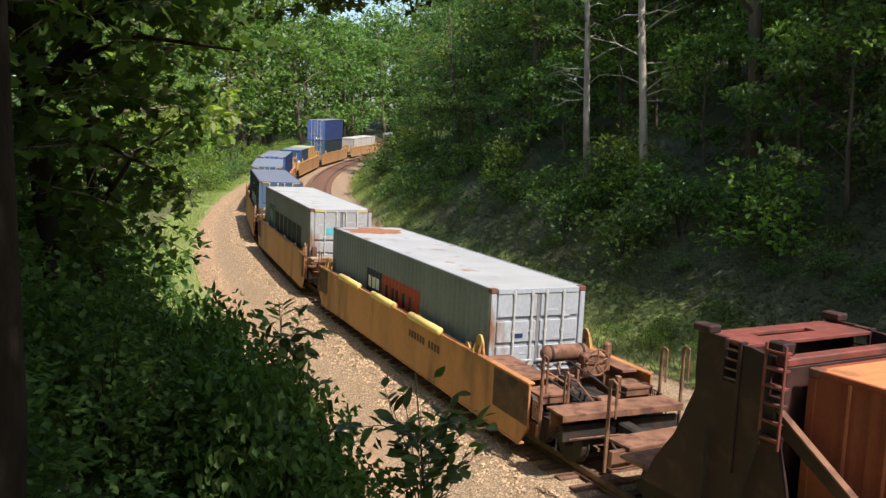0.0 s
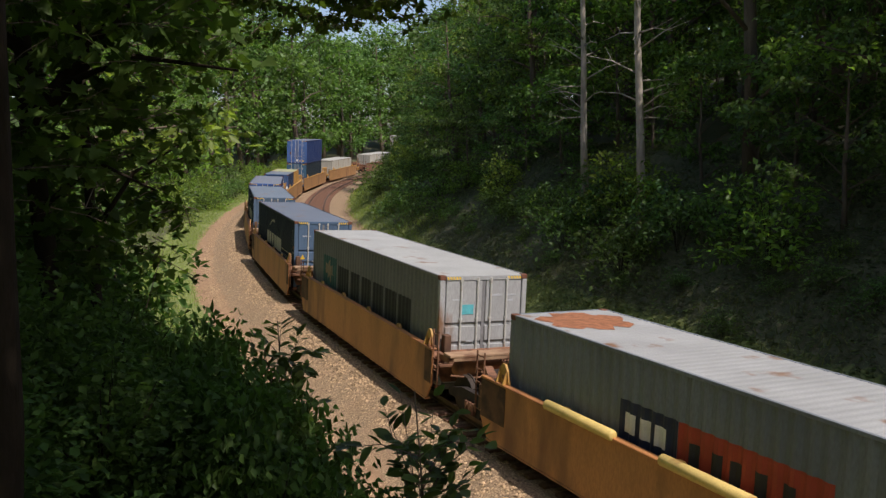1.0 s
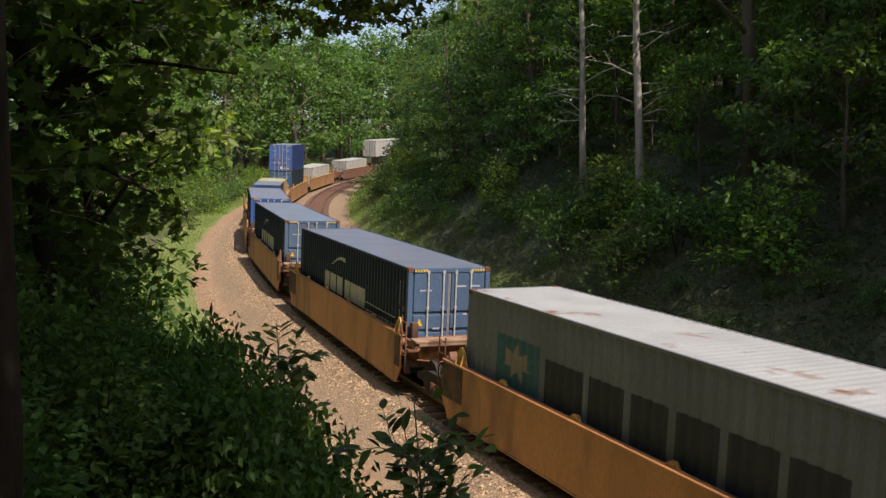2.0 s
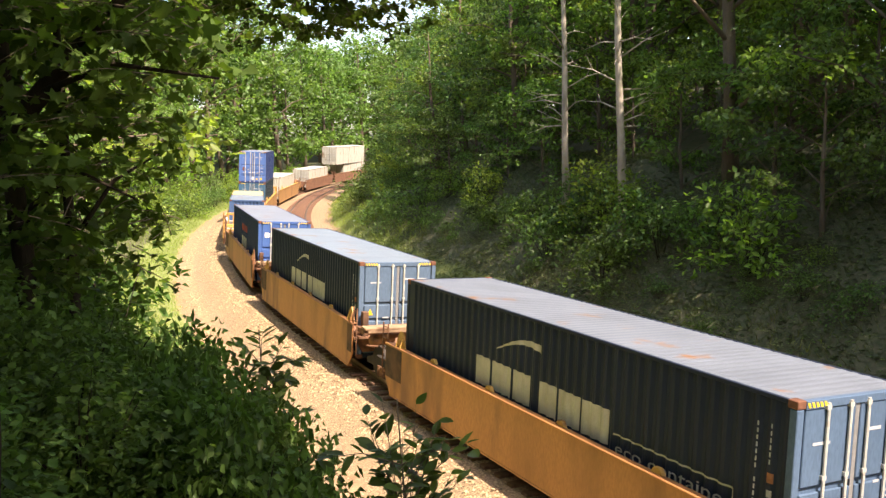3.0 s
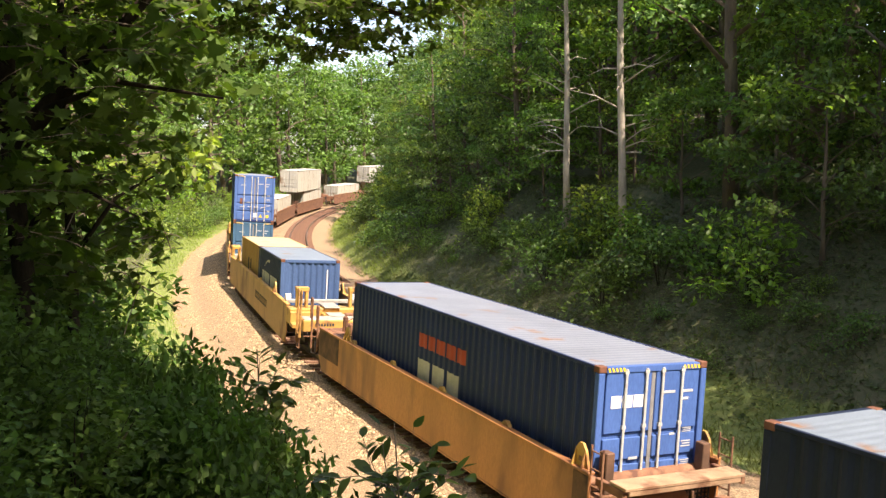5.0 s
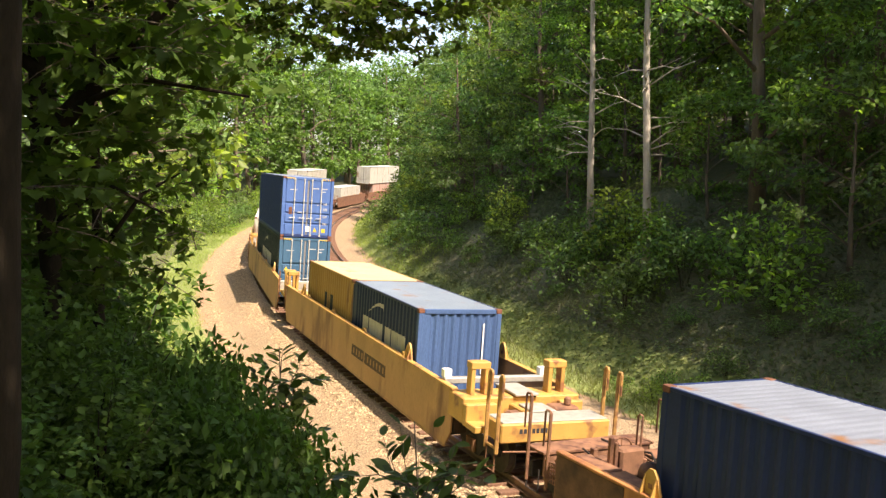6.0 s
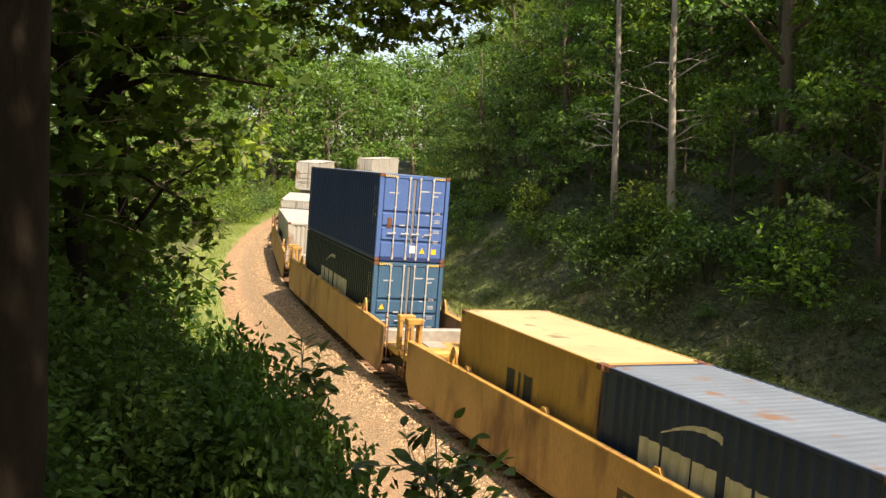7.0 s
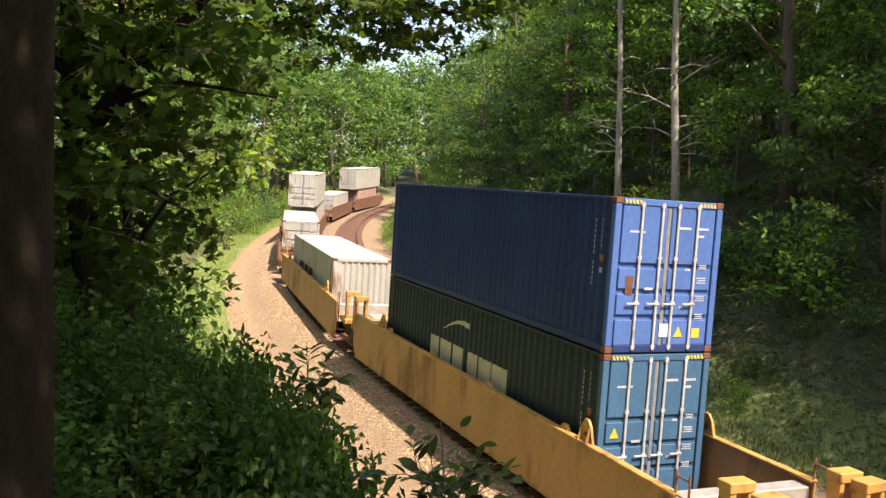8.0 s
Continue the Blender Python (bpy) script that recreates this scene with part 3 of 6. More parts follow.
P = {
    # pale and grey: sides darkened for shade, doors of the same paint left sunlit-bright
    "pale": paint("paint_pale_grey", (0.20, 0.225, 0.25), 0.0), "door_pale": paint("door_pale_grey_sunlit", (0.36, 0.39, 0.42), 0.03), "pale_roof": paint("roof_pale", (0.36, 0.37, 0.37), 0.04),
    "grey": paint("paint_grey", (0.185, 0.19, 0.195), 0.0), "door_grey": paint("door_grey_sunlit", (0.36, 0.37, 0.375), 0.02), "grey_roof": paint("roof_grey", (0.39, 0.40, 0.39), 0.05),
    # navy, royal, blue and teal: side colours darkened to hold the shade
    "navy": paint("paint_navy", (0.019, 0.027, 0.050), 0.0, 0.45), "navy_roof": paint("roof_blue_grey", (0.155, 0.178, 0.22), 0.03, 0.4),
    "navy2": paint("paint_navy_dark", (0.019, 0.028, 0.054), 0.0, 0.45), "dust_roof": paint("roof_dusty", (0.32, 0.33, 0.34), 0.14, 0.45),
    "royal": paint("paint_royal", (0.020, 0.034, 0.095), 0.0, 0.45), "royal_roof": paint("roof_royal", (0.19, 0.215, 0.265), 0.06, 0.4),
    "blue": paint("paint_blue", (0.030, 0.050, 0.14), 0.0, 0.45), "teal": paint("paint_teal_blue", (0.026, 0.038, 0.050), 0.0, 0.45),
    # door tones: the same blues brightened to stand for sun on the near ends
    "door_navy": paint("door_navy_sunlit", (0.085, 0.135, 0.215), 0.0), "door_navy2": paint("door_navy2_sunlit", (0.10, 0.15, 0.225), 0.0),
    "door_royal": paint("door_royal_sunlit", (0.06, 0.125, 0.34), 0.0), "door_blue": paint("door_blue_sunlit", (0.078, 0.15, 0.37), 0.0),
    "door_teal": paint("door_teal_sunlit", (0.055, 0.125, 0.21), 0.0),
    # sky: sides darkened as shaded, door_sky the same paint lightened as sunlit
    "sky": paint("paint_sky_shaded", (0.029, 0.044, 0.086), 0.0, 0.45), "door_sky": paint("end_sky_sunlit", (0.062, 0.112, 0.235), 0.0), "sky_roof": paint("roof_sky", (0.175, 0.215, 0.265), 0.1, 0.4),
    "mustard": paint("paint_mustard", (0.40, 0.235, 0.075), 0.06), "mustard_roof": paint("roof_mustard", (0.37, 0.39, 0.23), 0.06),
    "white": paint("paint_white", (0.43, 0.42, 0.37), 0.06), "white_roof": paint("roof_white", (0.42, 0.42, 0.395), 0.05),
    # orange: walls darkened as shaded, roof of the same paint brightened as sunlit
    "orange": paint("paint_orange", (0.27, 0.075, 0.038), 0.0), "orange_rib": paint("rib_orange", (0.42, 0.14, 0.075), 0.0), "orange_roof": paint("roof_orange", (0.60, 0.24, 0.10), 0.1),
    "pink": paint("paint_faded_red", (0.45, 0.30, 0.25), 0.2),
}


# places along the line at the start
UNITS = {"A": -2.84, "B": 12.81, "C": 28.55, "D": 44.30, "E": 59.94, "F": 81.78, "G": 101.34, "H": 121.45}
FLOOR = 0.33
C40 = 12.192

swoosh_marks = lambda: (blocks("cream_mark", 8.5, (0.60, 0.78, 0.62), 0.06, 1.10, 1.72) + blocks("cream_mark", 6.02, (0.60, 0.64, 0.78), 0.06, 1.10, 1.72)
               + arc_mark("cream_mark", 6.0, 7.7, 2.02, 0.40, 0.13))
def side_text(root, words, x, z, size):
    """Painted words on the side that faces the bank, read from the far end to the near one."""
    cu = bpy.data.curves.new("painted_words", "FONT")
    cu.body, cu.size, cu.extrude, cu.resolution_u = words, size, 0.002, 3
    ob = bpy.data.objects.new("painted_words", cu)
    me = bpy.data.meshes.new_from_object(ob)
    bpy.data.objects.remove(ob)
    wide = max(v.co.x for v in me.vertices)
    for v in me.vertices:
        v.co = Vector((x - v.co.x * 2.68 / wide, 1.2115 + v.co.z, z + v.co.y))
    link_mesh("painted_words", me, M["cream_mark"], root, "cream painted words")


text_bars = lambda: ([("left", "cream_mark", 1.0, 3.72, 1.34, 1.37), ("left", "cream_mark", 1.0, 1.03, 0.95, 1.37)]
)
data_bars = lambda: ([("left", "stencil", 0.632, 0.655, 1.2 + 0.1 * k, 1.2 + 0.1 * k + 0.065) for k in range(13) if k != 5]
               + [("left", "stencil", 0.392, 0.415, 1.92 + 0.1 * k, 1.92 + 0.1 * k + 0.065) for k in range(6)] + [("left", "orange_rust", 0.33, 0.43, 1.66, 1.80), ("left", "stencil", 0.34, 0.42, 1.46, 1.56)])
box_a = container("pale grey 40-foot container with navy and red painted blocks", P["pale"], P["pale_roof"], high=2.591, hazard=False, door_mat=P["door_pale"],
               marks=[("left", "navy_mark", 7.07, 8.52, 0.95, 1.76), ("left", "red_mark", 4.2, 7.06, 0.95, 1.76)]
               + [("left", "white_mark", u - 0.27, u, 1.2, 1.55) for u in (8.38, 8.0, 7.6)] + [("left", "dark_mark", u - 0.22, u, 1.08, 1.5) for u in (6.8, 6.35, 5.95, 5.5, 5.0)]
               + [("end", "navy_mark", 0.38, 0.58, 1.45, 1.55)])
patch_bm = bmesh.new()
ring = [(11.1 + 0.85 * math.cos(k * 0.2618) * (1 + 0.22 * math.sin(k * 2.3)), 0.1 + 0.95 * math.sin(k * 0.2618) * (1 + 0.18 * math.sin(k * 1.7 + 1))) for k in range(24)]
patch_bm.faces.new([patch_bm.verts.new((x, y, 2.591 - 0.008)) for x, y in ring])
part("rust_patch", patch_bm, M["orange_rust"], box_a, "patch of orange rust on the roof")
ride(box_a, UNITS["A"], C40, z=FLOOR)
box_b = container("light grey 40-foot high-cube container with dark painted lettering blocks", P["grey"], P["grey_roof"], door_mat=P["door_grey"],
               marks=star_marks() + blocks("dark_mark", 8.95, (1.25, 1.05, 0.95, 0.95, 0.95, 0.95), 0.17, 1.07, 1.97) + [("end", "teal_mark", 0.28, 0.6, 1.9, 2.15)])
ride(box_b, UNITS["B"], C40, z=FLOOR)
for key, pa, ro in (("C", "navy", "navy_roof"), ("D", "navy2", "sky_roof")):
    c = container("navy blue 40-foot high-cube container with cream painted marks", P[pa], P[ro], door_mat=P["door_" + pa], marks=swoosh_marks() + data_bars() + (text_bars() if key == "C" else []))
    triangle(c, 0.86, 1.3)
    if key == "C":
        side_text(c, "eco container", 3.66, 1.03, 0.32)
    ride(c, UNITS[key], C40, z=FLOOR)
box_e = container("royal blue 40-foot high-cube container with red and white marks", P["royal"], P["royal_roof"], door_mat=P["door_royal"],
               marks=blocks("red_mark", 7.5, (0.5, 0.45, 0.5, 0.5, 0.45), 0.05, 1.86, 2.2) + blocks("cream_mark", 7.5, (0.75, 0.7, 0.6), 0.1, 0.98, 1.55)
               + [("end", "white_mark", y, y + 0.21, 2.14, 2.36) for y in (0.71, 0.46, 0.22)])
ride(box_e, UNITS["E"], C40, z=FLOOR)
box_f = container("navy 20-foot container, its end wall lightened as sunlit", P["sky"], P["sky_roof"], door_mat=P["door_sky"], length=6.058, high=2.591, doors=False, hazard=False,
                marks=blocks("cream_mark", 4.86, (0.55, 0.66, 0.56), 0.06, 1.12, 1.64) + blocks("cream_mark", 2.8, (0.54, 0.54, 0.66), 0.06, 1.12, 1.64) + arc_mark("cream_mark", 2.9, 4.33, 1.86, 0.38, 0.12)
                + [("end", "white_mark", -0.72, -0.68, 0.8, 2.2)])
ride(box_f, UNITS["F"], 2 * 6.058 + 0.07, z=FLOOR)
box_m = container("mustard yellow 20-foot container with dark marks", P["mustard"], P["mustard_roof"], length=6.058, high=2.591, doors=False, hazard=False,
                marks=blocks("dark_mark", 3.6, (0.42, 0.16, 0.34), 0.1, 1.0, 1.72))
ride(box_m, UNITS["F"], 2 * 6.058 + 0.07, z=FLOOR, x=6.128)
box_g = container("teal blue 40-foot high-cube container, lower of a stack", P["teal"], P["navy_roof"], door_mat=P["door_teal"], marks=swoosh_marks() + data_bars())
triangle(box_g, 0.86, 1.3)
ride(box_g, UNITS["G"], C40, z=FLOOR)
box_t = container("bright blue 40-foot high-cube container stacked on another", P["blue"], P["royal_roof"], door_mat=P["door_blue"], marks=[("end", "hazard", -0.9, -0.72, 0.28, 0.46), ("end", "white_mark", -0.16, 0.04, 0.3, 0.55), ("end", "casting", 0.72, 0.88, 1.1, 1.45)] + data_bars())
triangle(box_t, -0.40, 0.30)
ride(box_t, UNITS["G"], C40, z=FLOOR + 2.896 + 0.022)
box_h = container("off-white 40-foot container with a corrugated end wall", P["white"], P["white_roof"], high=2.591, doors=False, hazard=False,
               marks=blocks("dark_mark", 9.6, (0.7, 0.6, 0.6, 0.55, 0.6, 0.6), 0.12, 0.8, 1.5))
ride(box_h, UNITS["H"], C40, z=FLOOR)
FAR = [(145.0, C40, 2.591, FLOOR, "white", "white_roof", "white 40-foot container low in a well car"),
       (167.2, C40, 2.591, FLOOR, "white", "dust_roof", "weathered white 40-foot container under a longer one"),
       (162.5, 16.15, 2.896, FLOOR + 2.62, "white", "white_roof", "white 53-foot container stacked on a shorter one"),
       (190.0, C40, 2.591, FLOOR, "white", "white_roof", "white 40-foot container low in a well car"),
       (210.0, C40, 2.591, FLOOR, "pink", "dust_roof", "faded red 40-foot container under a white one"),
       (208.0, 16.15, 2.896, FLOOR + 2.62, "white", "white_roof", "white 53-foot container stacked on a shorter one")]
for s, L, H, z, pa, ro, lb in FAR:
    ride(container(lb, P[pa], P[ro], length=L, high=H, hazard=False, marks=blocks("dark_mark", L * 0.6, (0.5, 0.4, 0.4, 0.5), 0.1, 1.3, 1.8)), s, L, z=z)


WHEELS = []


def truck(parent, x):
    """A two-axle bogie at x: side frames with springs, bolster and turning wheelsets."""
    t = part("truck", boxes((x - 0.25, x + 0.25, -1.1, 1.1, 0.38, 0.62), bevel=0.04), M["grime"], parent, "grimy cast truck")
    for y in (-1.0, 1.0):
        bm = bmesh.new()
        prism(bm, [(x - 1.15, 0.42), (x - 0.6, 0.42), (x - 0.35, 0.2), (x + 0.35, 0.2), (x + 0.6, 0.42), (x + 1.15, 0.42), (x + 1.15, 0.58), (x + 0.5, 0.74), (x - 0.5, 0.74), (x - 1.15, 0.58)], "y", y - 0.08, y + 0.08)
        part("side_frame", bm, M["grime"], t)
        for dx in (-0.16, 0, 0.16):
            w = y + 0.11 * (1 if y > 0 else -1)
            part("spring", tube(bmesh.new(), [(x + dx, w, 0.24), (x + dx, w, 0.52)], 0.06, 8), M["rust"], t, "rusty coil spring")
    for dx in (-0.88, 0.88):
        bm = bmesh.new()
        tube(bm, [(0, -0.95, 0), (0, 0.95, 0)], 0.08, 8)
        for y in (-0.76, 0.76):
            tube(bm, [(0, y - 0.065, 0), (0, y - 0.02, 0), (0, y + 0.065, 0)], [0.46, 0.46, 0.46], 20)
            tube(bm, [(0, y - (0.1 if y > 0 else -0.1), 0), (0, y - (0.06 if y > 0 else -0.06), 0)], [0.485, 0.485], 20)
        ws = part("wheelset", bm, M["wheel"], t, "dark steel wheelset")
        WHEELS.append((ws, x + dx))
    return t


def sill(x0, x1, y, lo=0.15, hi=1.53, cut=0.3):
    """A side sill: a deep plate with top and bottom flanges and raked lower corners."""
    bm = bmesh.new()
    prism(bm, [(x0, hi), (x0, lo + 0.4), (x0 + cut, lo), (x1 - cut, lo), (x1, lo + 0.4), (x1, hi)], "y", y - 0.02, y + 0.02)
    q = -0.11 if y > 0 else 0.11
    box(bm, x0 + cut, x1 - cut, min(y + 0.04 * (1 if y > 0 else -1), y + q), max(y + 0.04 * (1 if y > 0 else -1), y + q), lo - 0.05, lo, 0.012)
    return bm


def well_car(label, x0, x1, sill_mat, deck_mat, near_len, far_len, guides=True, near_end=False, far_end=False, trucks=(None, None), L=C40, hi=1.53, marks=(), free=None):
    """One unit of a well car: sills from x0 to x1, end decks of given lengths, guides, ladders and trucks."""
    root = tagged(new("well_car"), label, "freight car", "well cars of the train")
    Y = 1.46
    for y in (Y, -Y):
        s = part("side_sill", sill(x0, x1, y, hi=hi), sill_mat, root, "deep painted steel side sill with rust streaks")
        o = 1 if y > 0 else -1
        ya, yb = sorted((y + 0.05 * o, y - 0.11 * o))
        # on yellow sills the flange gets a brighter yellow to look sunlit
        part("top_flange", boxes((x0, x1, ya, yb, hi, hi + 0.05), bevel=0.012), M["bright_yellow"] if sill_mat == M["yellow"] else sill_mat, s, "top flange, brightened as sunlit on the yellow cars")
        if sill_mat == M["ochre"]:
            for a, b in ((x0 + 0.02, x0 + (1.5 if free == -1 else 0.45)), (x1 - (1.9 if free == 1 else 1.0), x1 - 0.02)):
                ya, yb = sorted((y + 0.0215 * o, y + 0.030 * o))
                part("end_gusset", boxes((a, b, ya, yb, 0.58, hi - 0.02)), M["gusset"], s, "dark rust-brown end gusset plate")
        for k in range(1, 5):
            x = x0 + (x1 - x0) * k / 5
            bm = bmesh.new()
            prism(bm, [(x - 0.14, hi + 0.05), (x + 0.14, hi + 0.05), (x + 0.06, hi + 0.15), (x - 0.06, hi + 0.15)], "y", y - 0.09 * o - 0.03, y - 0.09 * o + 0.05)
            part("container_guide", bm, M["bright_yellow"], s)
        if guides:
            for x in (0.12, L - 0.12):
                bm = bmesh.new()
                prism(bm, [(x - 0.24, hi + 0.05), (x + 0.24, hi + 0.05), (x + 0.15, hi + 0.34), (x + 0.05, hi + 0.46), (x - 0.05, hi + 0.46), (x - 0.15, hi + 0.34)], "y", y - 0.07 * o - 0.025, y - 0.07 * o + 0.025)
                for xx in (x - 0.13, x + 0.13):
                    prism(bm, [(y - 0.045 * o, hi + 0.05), (y + 0.05 * o, hi + 0.05), (y - 0.045 * o, hi + 0.36)], "x", xx - 0.012, xx + 0.012)
                g = part("corner_guide", bm, M["bright_yellow"], root, "orange-yellow corner guide bracket")
                # a raised rust-brown block gives the dark of a hole; nothing is cut
                part("slot", boxes((x - 0.06, x + 0.06, y - 0.07 * o - 0.03, y - 0.07 * o + 0.03, hi + 0.13, hi + 0.24), bevel=0.015), M["rust"], g)
    for k in range(5):
        x = x0 + 1.0 + (x1 - x0 - 2.0) * k / 4
        part("cross_beam", boxes((x - 0.15, x + 0.15, -Y + 0.02, Y - 0.02, 0.2, 0.31), bevel=0.01), M["grime"], root)
    # end structures: sheet decks, a stout bolster beam, draft sill
    for side, ln, at in ((-1, near_len, x0), (1, far_len, x1)):
        if free == side:
            continue
        a, b = (at - ln, at) if side < 0 else (at, at + ln)
        bm = bmesh.new()
        box(bm, min(a, b), max(a, b), -0.42, 0.42, 0.62, 0.98, 0.03)
        part("draft_sill", bm, deck_mat, root)
        e0, e1 = (at - 0.1, at + 0.55) if side < 0 else (at - 0.55, at + 0.1)
        part("end_deck", boxes((e0, e1, -Y + 0.02, Y - 0.02, 0.98, 1.06), bevel=0.01), deck_mat, root)
        part("end_beam", tube(bmesh.new(), [((e0 + e1) / 2, -Y + 0.05, 1.19), ((e0 + e1) / 2, Y - 0.05, 1.19)], 0.15, 10), deck_mat, root, "stout rusty cross beam")
        bm = bmesh.new()
        prism(bm, [(-1.3, 0.98), (-1.1, 0.55), (1.1, 0.55), (1.3, 0.98)], "x", (e0 + e1) / 2 - 0.06, (e0 + e1) / 2 + 0.06)
        part("end_web", bm, deck_mat, root)
        for y in (Y - 0.02, -Y + 0.02):
            bm = bmesh.new()
            x = at + side * 0.14
            for xx in (x - 0.16, x + 0.16):
                tube(bm, [(xx, y, 0.55), (xx, y, 1.95)], 0.02, 6)
            for z in (0.65, 0.95, 1.25, 1.55, 1.85):
                tube(bm, [(x - 0.16, y, z), (x + 0.16, y, z)], 0.014, 6)
            part("ladder", bm, M["rust"], root, "rusty grab-iron ladder")
    for ends, side, at, ln in ((near_end, -1, x0, near_len), (far_end, 1, x1, far_len)):
        if free == side:
            continue
        if not ends:
            if side < 0 and deck_mat == M["rust"]:
                c0 = at + 0.25  # the container's end
                part("joint_plank", boxes((c0 - 1.06, c0 - 0.62, -1.28, 1.34, 1.39, 1.45), (c0 - 1.05, c0 - 1.0, -1.2, 1.25, 1.30, 1.39), bevel=0.01), M["deck_tan"], root, "worn tan crossover plank beside the joint")
                for y in (-1.3, 1.3):
                    part("plank_arm", boxes((c0 - 1.0, at, y - 0.05, y + 0.05, 1.24, 1.38), bevel=0.01), deck_mat, root)
                    part("stop_block", boxes((c0 - 0.3, c0 - 0.08, y - 0.22 * (1 if y > 0 else -1) - 0.09, y - 0.22 * (1 if y > 0 else -1) + 0.09, 1.06, 1.78), bevel=0.015), M["gusset"], root, "dark brown container stop")
                part("drum", tube(bmesh.new(), [(c0 - 0.62, -0.3, 1.0), (c0 - 0.62, -0.22, 1.0), (c0 - 0.62, 0.98, 1.0), (c0 - 0.62, 1.05, 1.0)], [0.12, 0.2, 0.2, 0.12], 14), M["drum_orange"], root, "orange-brown cylindrical reservoir", smooth=True)
                bm = boxes(*[(c0 - 0.72 + 0.0, c0 - 0.70, -0.80 + 0.085 * q, -0.775 + 0.085 * q, 0.9, 1.22) for q in range(8)])
                for q in range(5):
                    box(bm, c0 - 0.72, c0 - 0.70, -0.8, -0.18, 0.9 + 0.075 * q, 0.92 + 0.075 * q)
                part("mesh_guard", bm, M["grime"], root, "dark open mesh guard")
                part("pipe", tube(bmesh.new(), [(c0 - 0.8, 1.2, 0.9), (c0 - 0.95, 0.6, 0.85), (c0 - 1.1, -0.2, 0.95), (c0 - 0.9, -1.1, 0.9)], 0.025, 6), deck_mat, root)
            if side > 0 and deck_mat == M["rust"]:
                for y in (-1, 1):
                    bm = bmesh.new()
                    prism(bm, [(at - 0.35, y * 1.40), (at - 0.35, y * 1.12), (at + 1.45, y * 0.36), (at + 1.45, y * 0.56)], "z", 1.12, 1.24)
                    prism(bm, [(at - 0.3, y * 1.30), (at - 0.3, y * 1.25), (at + 1.4, y * 0.44), (at + 1.4, y * 0.48)], "z", 0.66, 1.12)
                    part("joint_beam", bm, deck_mat, root, "rusty beam that narrows to the joint")
                    part("joint_web", boxes((at - 0.3, at + 0.55, min(y * 1.18, y * 1.22), max(y * 1.18, y * 1.22), 0.55, 1.10)), M["gusset"], root)
                    part("painted_mark", boxes(*[(at + 0.02 + 0.12 * q, at + 0.1 + 0.12 * q, y * 1.225 - 0.004, y * 1.225 + 0.004, 0.86, 1.0) for q in range(4)]), M["deck_tan"], root)
                part("joint_casting", boxes((at + 1.2, at + 1.75, -0.45, 0.45, 0.62, 1.08), bevel=0.05), M["grime"], root)
                part("joint_tie", boxes((at + 0.75, at + 0.9, -0.75, 0.75, 1.0, 1.12), bevel=0.015), deck_mat, root)
            elif side > 0:
                bm = bmesh.new()
                prism(bm, [(at, -1.4), (at + 0.35, -1.3), (at + 0.95, -0.55), (at + 0.95, 0.55), (at + 0.35, 1.3), (at, 1.4)], "z", 1.07, 1.16)
                part("top_plate", bm, deck_mat, root, "worn top plate over the joint")
                bm = bmesh.new()
                prism(bm, [(at, -1.34), (at + 0.32, -1.24), (at + 0.9, -0.5), (at + 0.9, 0.5), (at + 0.32, 1.24), (at, 1.34)], "z", 0.6, 1.07)
                part("joint_casting", bm, M["grime"], root)
            continue
        tip = at + side * ln
        lo, hi_x = min(at, tip), max(at, tip)
        for y in (-1.0, 1.0):
            part("running_board", boxes((lo + 0.2, hi_x - 0.5, y - 0.38, y + 0.38, 1.0, 1.06), bevel=0.01), deck_mat, root)
        part("end_platform", boxes((tip - 0.55 if side > 0 else tip, tip if side > 0 else tip + 0.55, -1.42, 1.42, 0.98, 1.10), bevel=0.015), deck_mat, root)
        part("end_plate", boxes((tip - 0.06, tip + 0.06, -1.42, 1.42, 0.62, 0.98), bevel=0.01), deck_mat, root)
        for y in (-1.38, -0.95, 0.95, 1.38):
            part("handrail_post", tube(bmesh.new(), [(tip, y, 0.6), (tip, y, 2.05)], 0.028, 6), M["rust"] if deck_mat != M["bright_yellow"] else M["bright_yellow"], root)
        if deck_mat == M["bright_yellow"]:
            a, b = sorted((tip, tip - side * 0.7))
            part("end_box_beam", boxes((a, b, -1.3, 1.3, 0.66, 1.22), bevel=0.03), deck_mat, root, "yellow box beam across the end")
            part("beam_cover", boxes((a + 0.03, b - 0.03, -1.26, 1.26, 1.224, 1.25), bevel=0.01), M["galv"], root, "pale worn cover plate")
            a, b = sorted((tip - side * 0.7, at))
            part("centre_walkway", boxes((a, b, -0.28, 0.28, 1.12, 1.17), bevel=0.01), M["galv"], root, "pale worn walkway plate")
            for y in (-1.42, 1.42):
                part("end_pole", tube(bmesh.new(), [(tip - side * 0.75, y, 0.7), (tip - side * 0.75, y, 2.15)], 0.035, 6), M["rust"], root)
            part("coupler", boxes((min(tip, tip + side * 0.75), max(tip, tip + side * 0.75), -0.13, 0.13, 0.66, 0.92), bevel=0.04), M["grime"], root)
            continue
        part("brake_cylinder", tube(bmesh.new(), [(tip - side * 0.9, -0.2, 1.3), (tip - side * 0.9, 0.55, 1.3)], 0.17, 12), M["grime"], root)
        ring = [(tip - side * 0.3, 0.5 + 0.26 * math.cos(k * math.tau / 16), 1.7 + 0.26 * math.sin(k * math.tau / 16)) for k in range(17)]
        part("brake_wheel", tube(tube(bmesh.new(), ring, 0.018, 6), [(tip - side * 0.3, 0.24, 1.7), (tip - side * 0.3, 0.76, 1.7)], 0.014, 6), M["rust"], root)
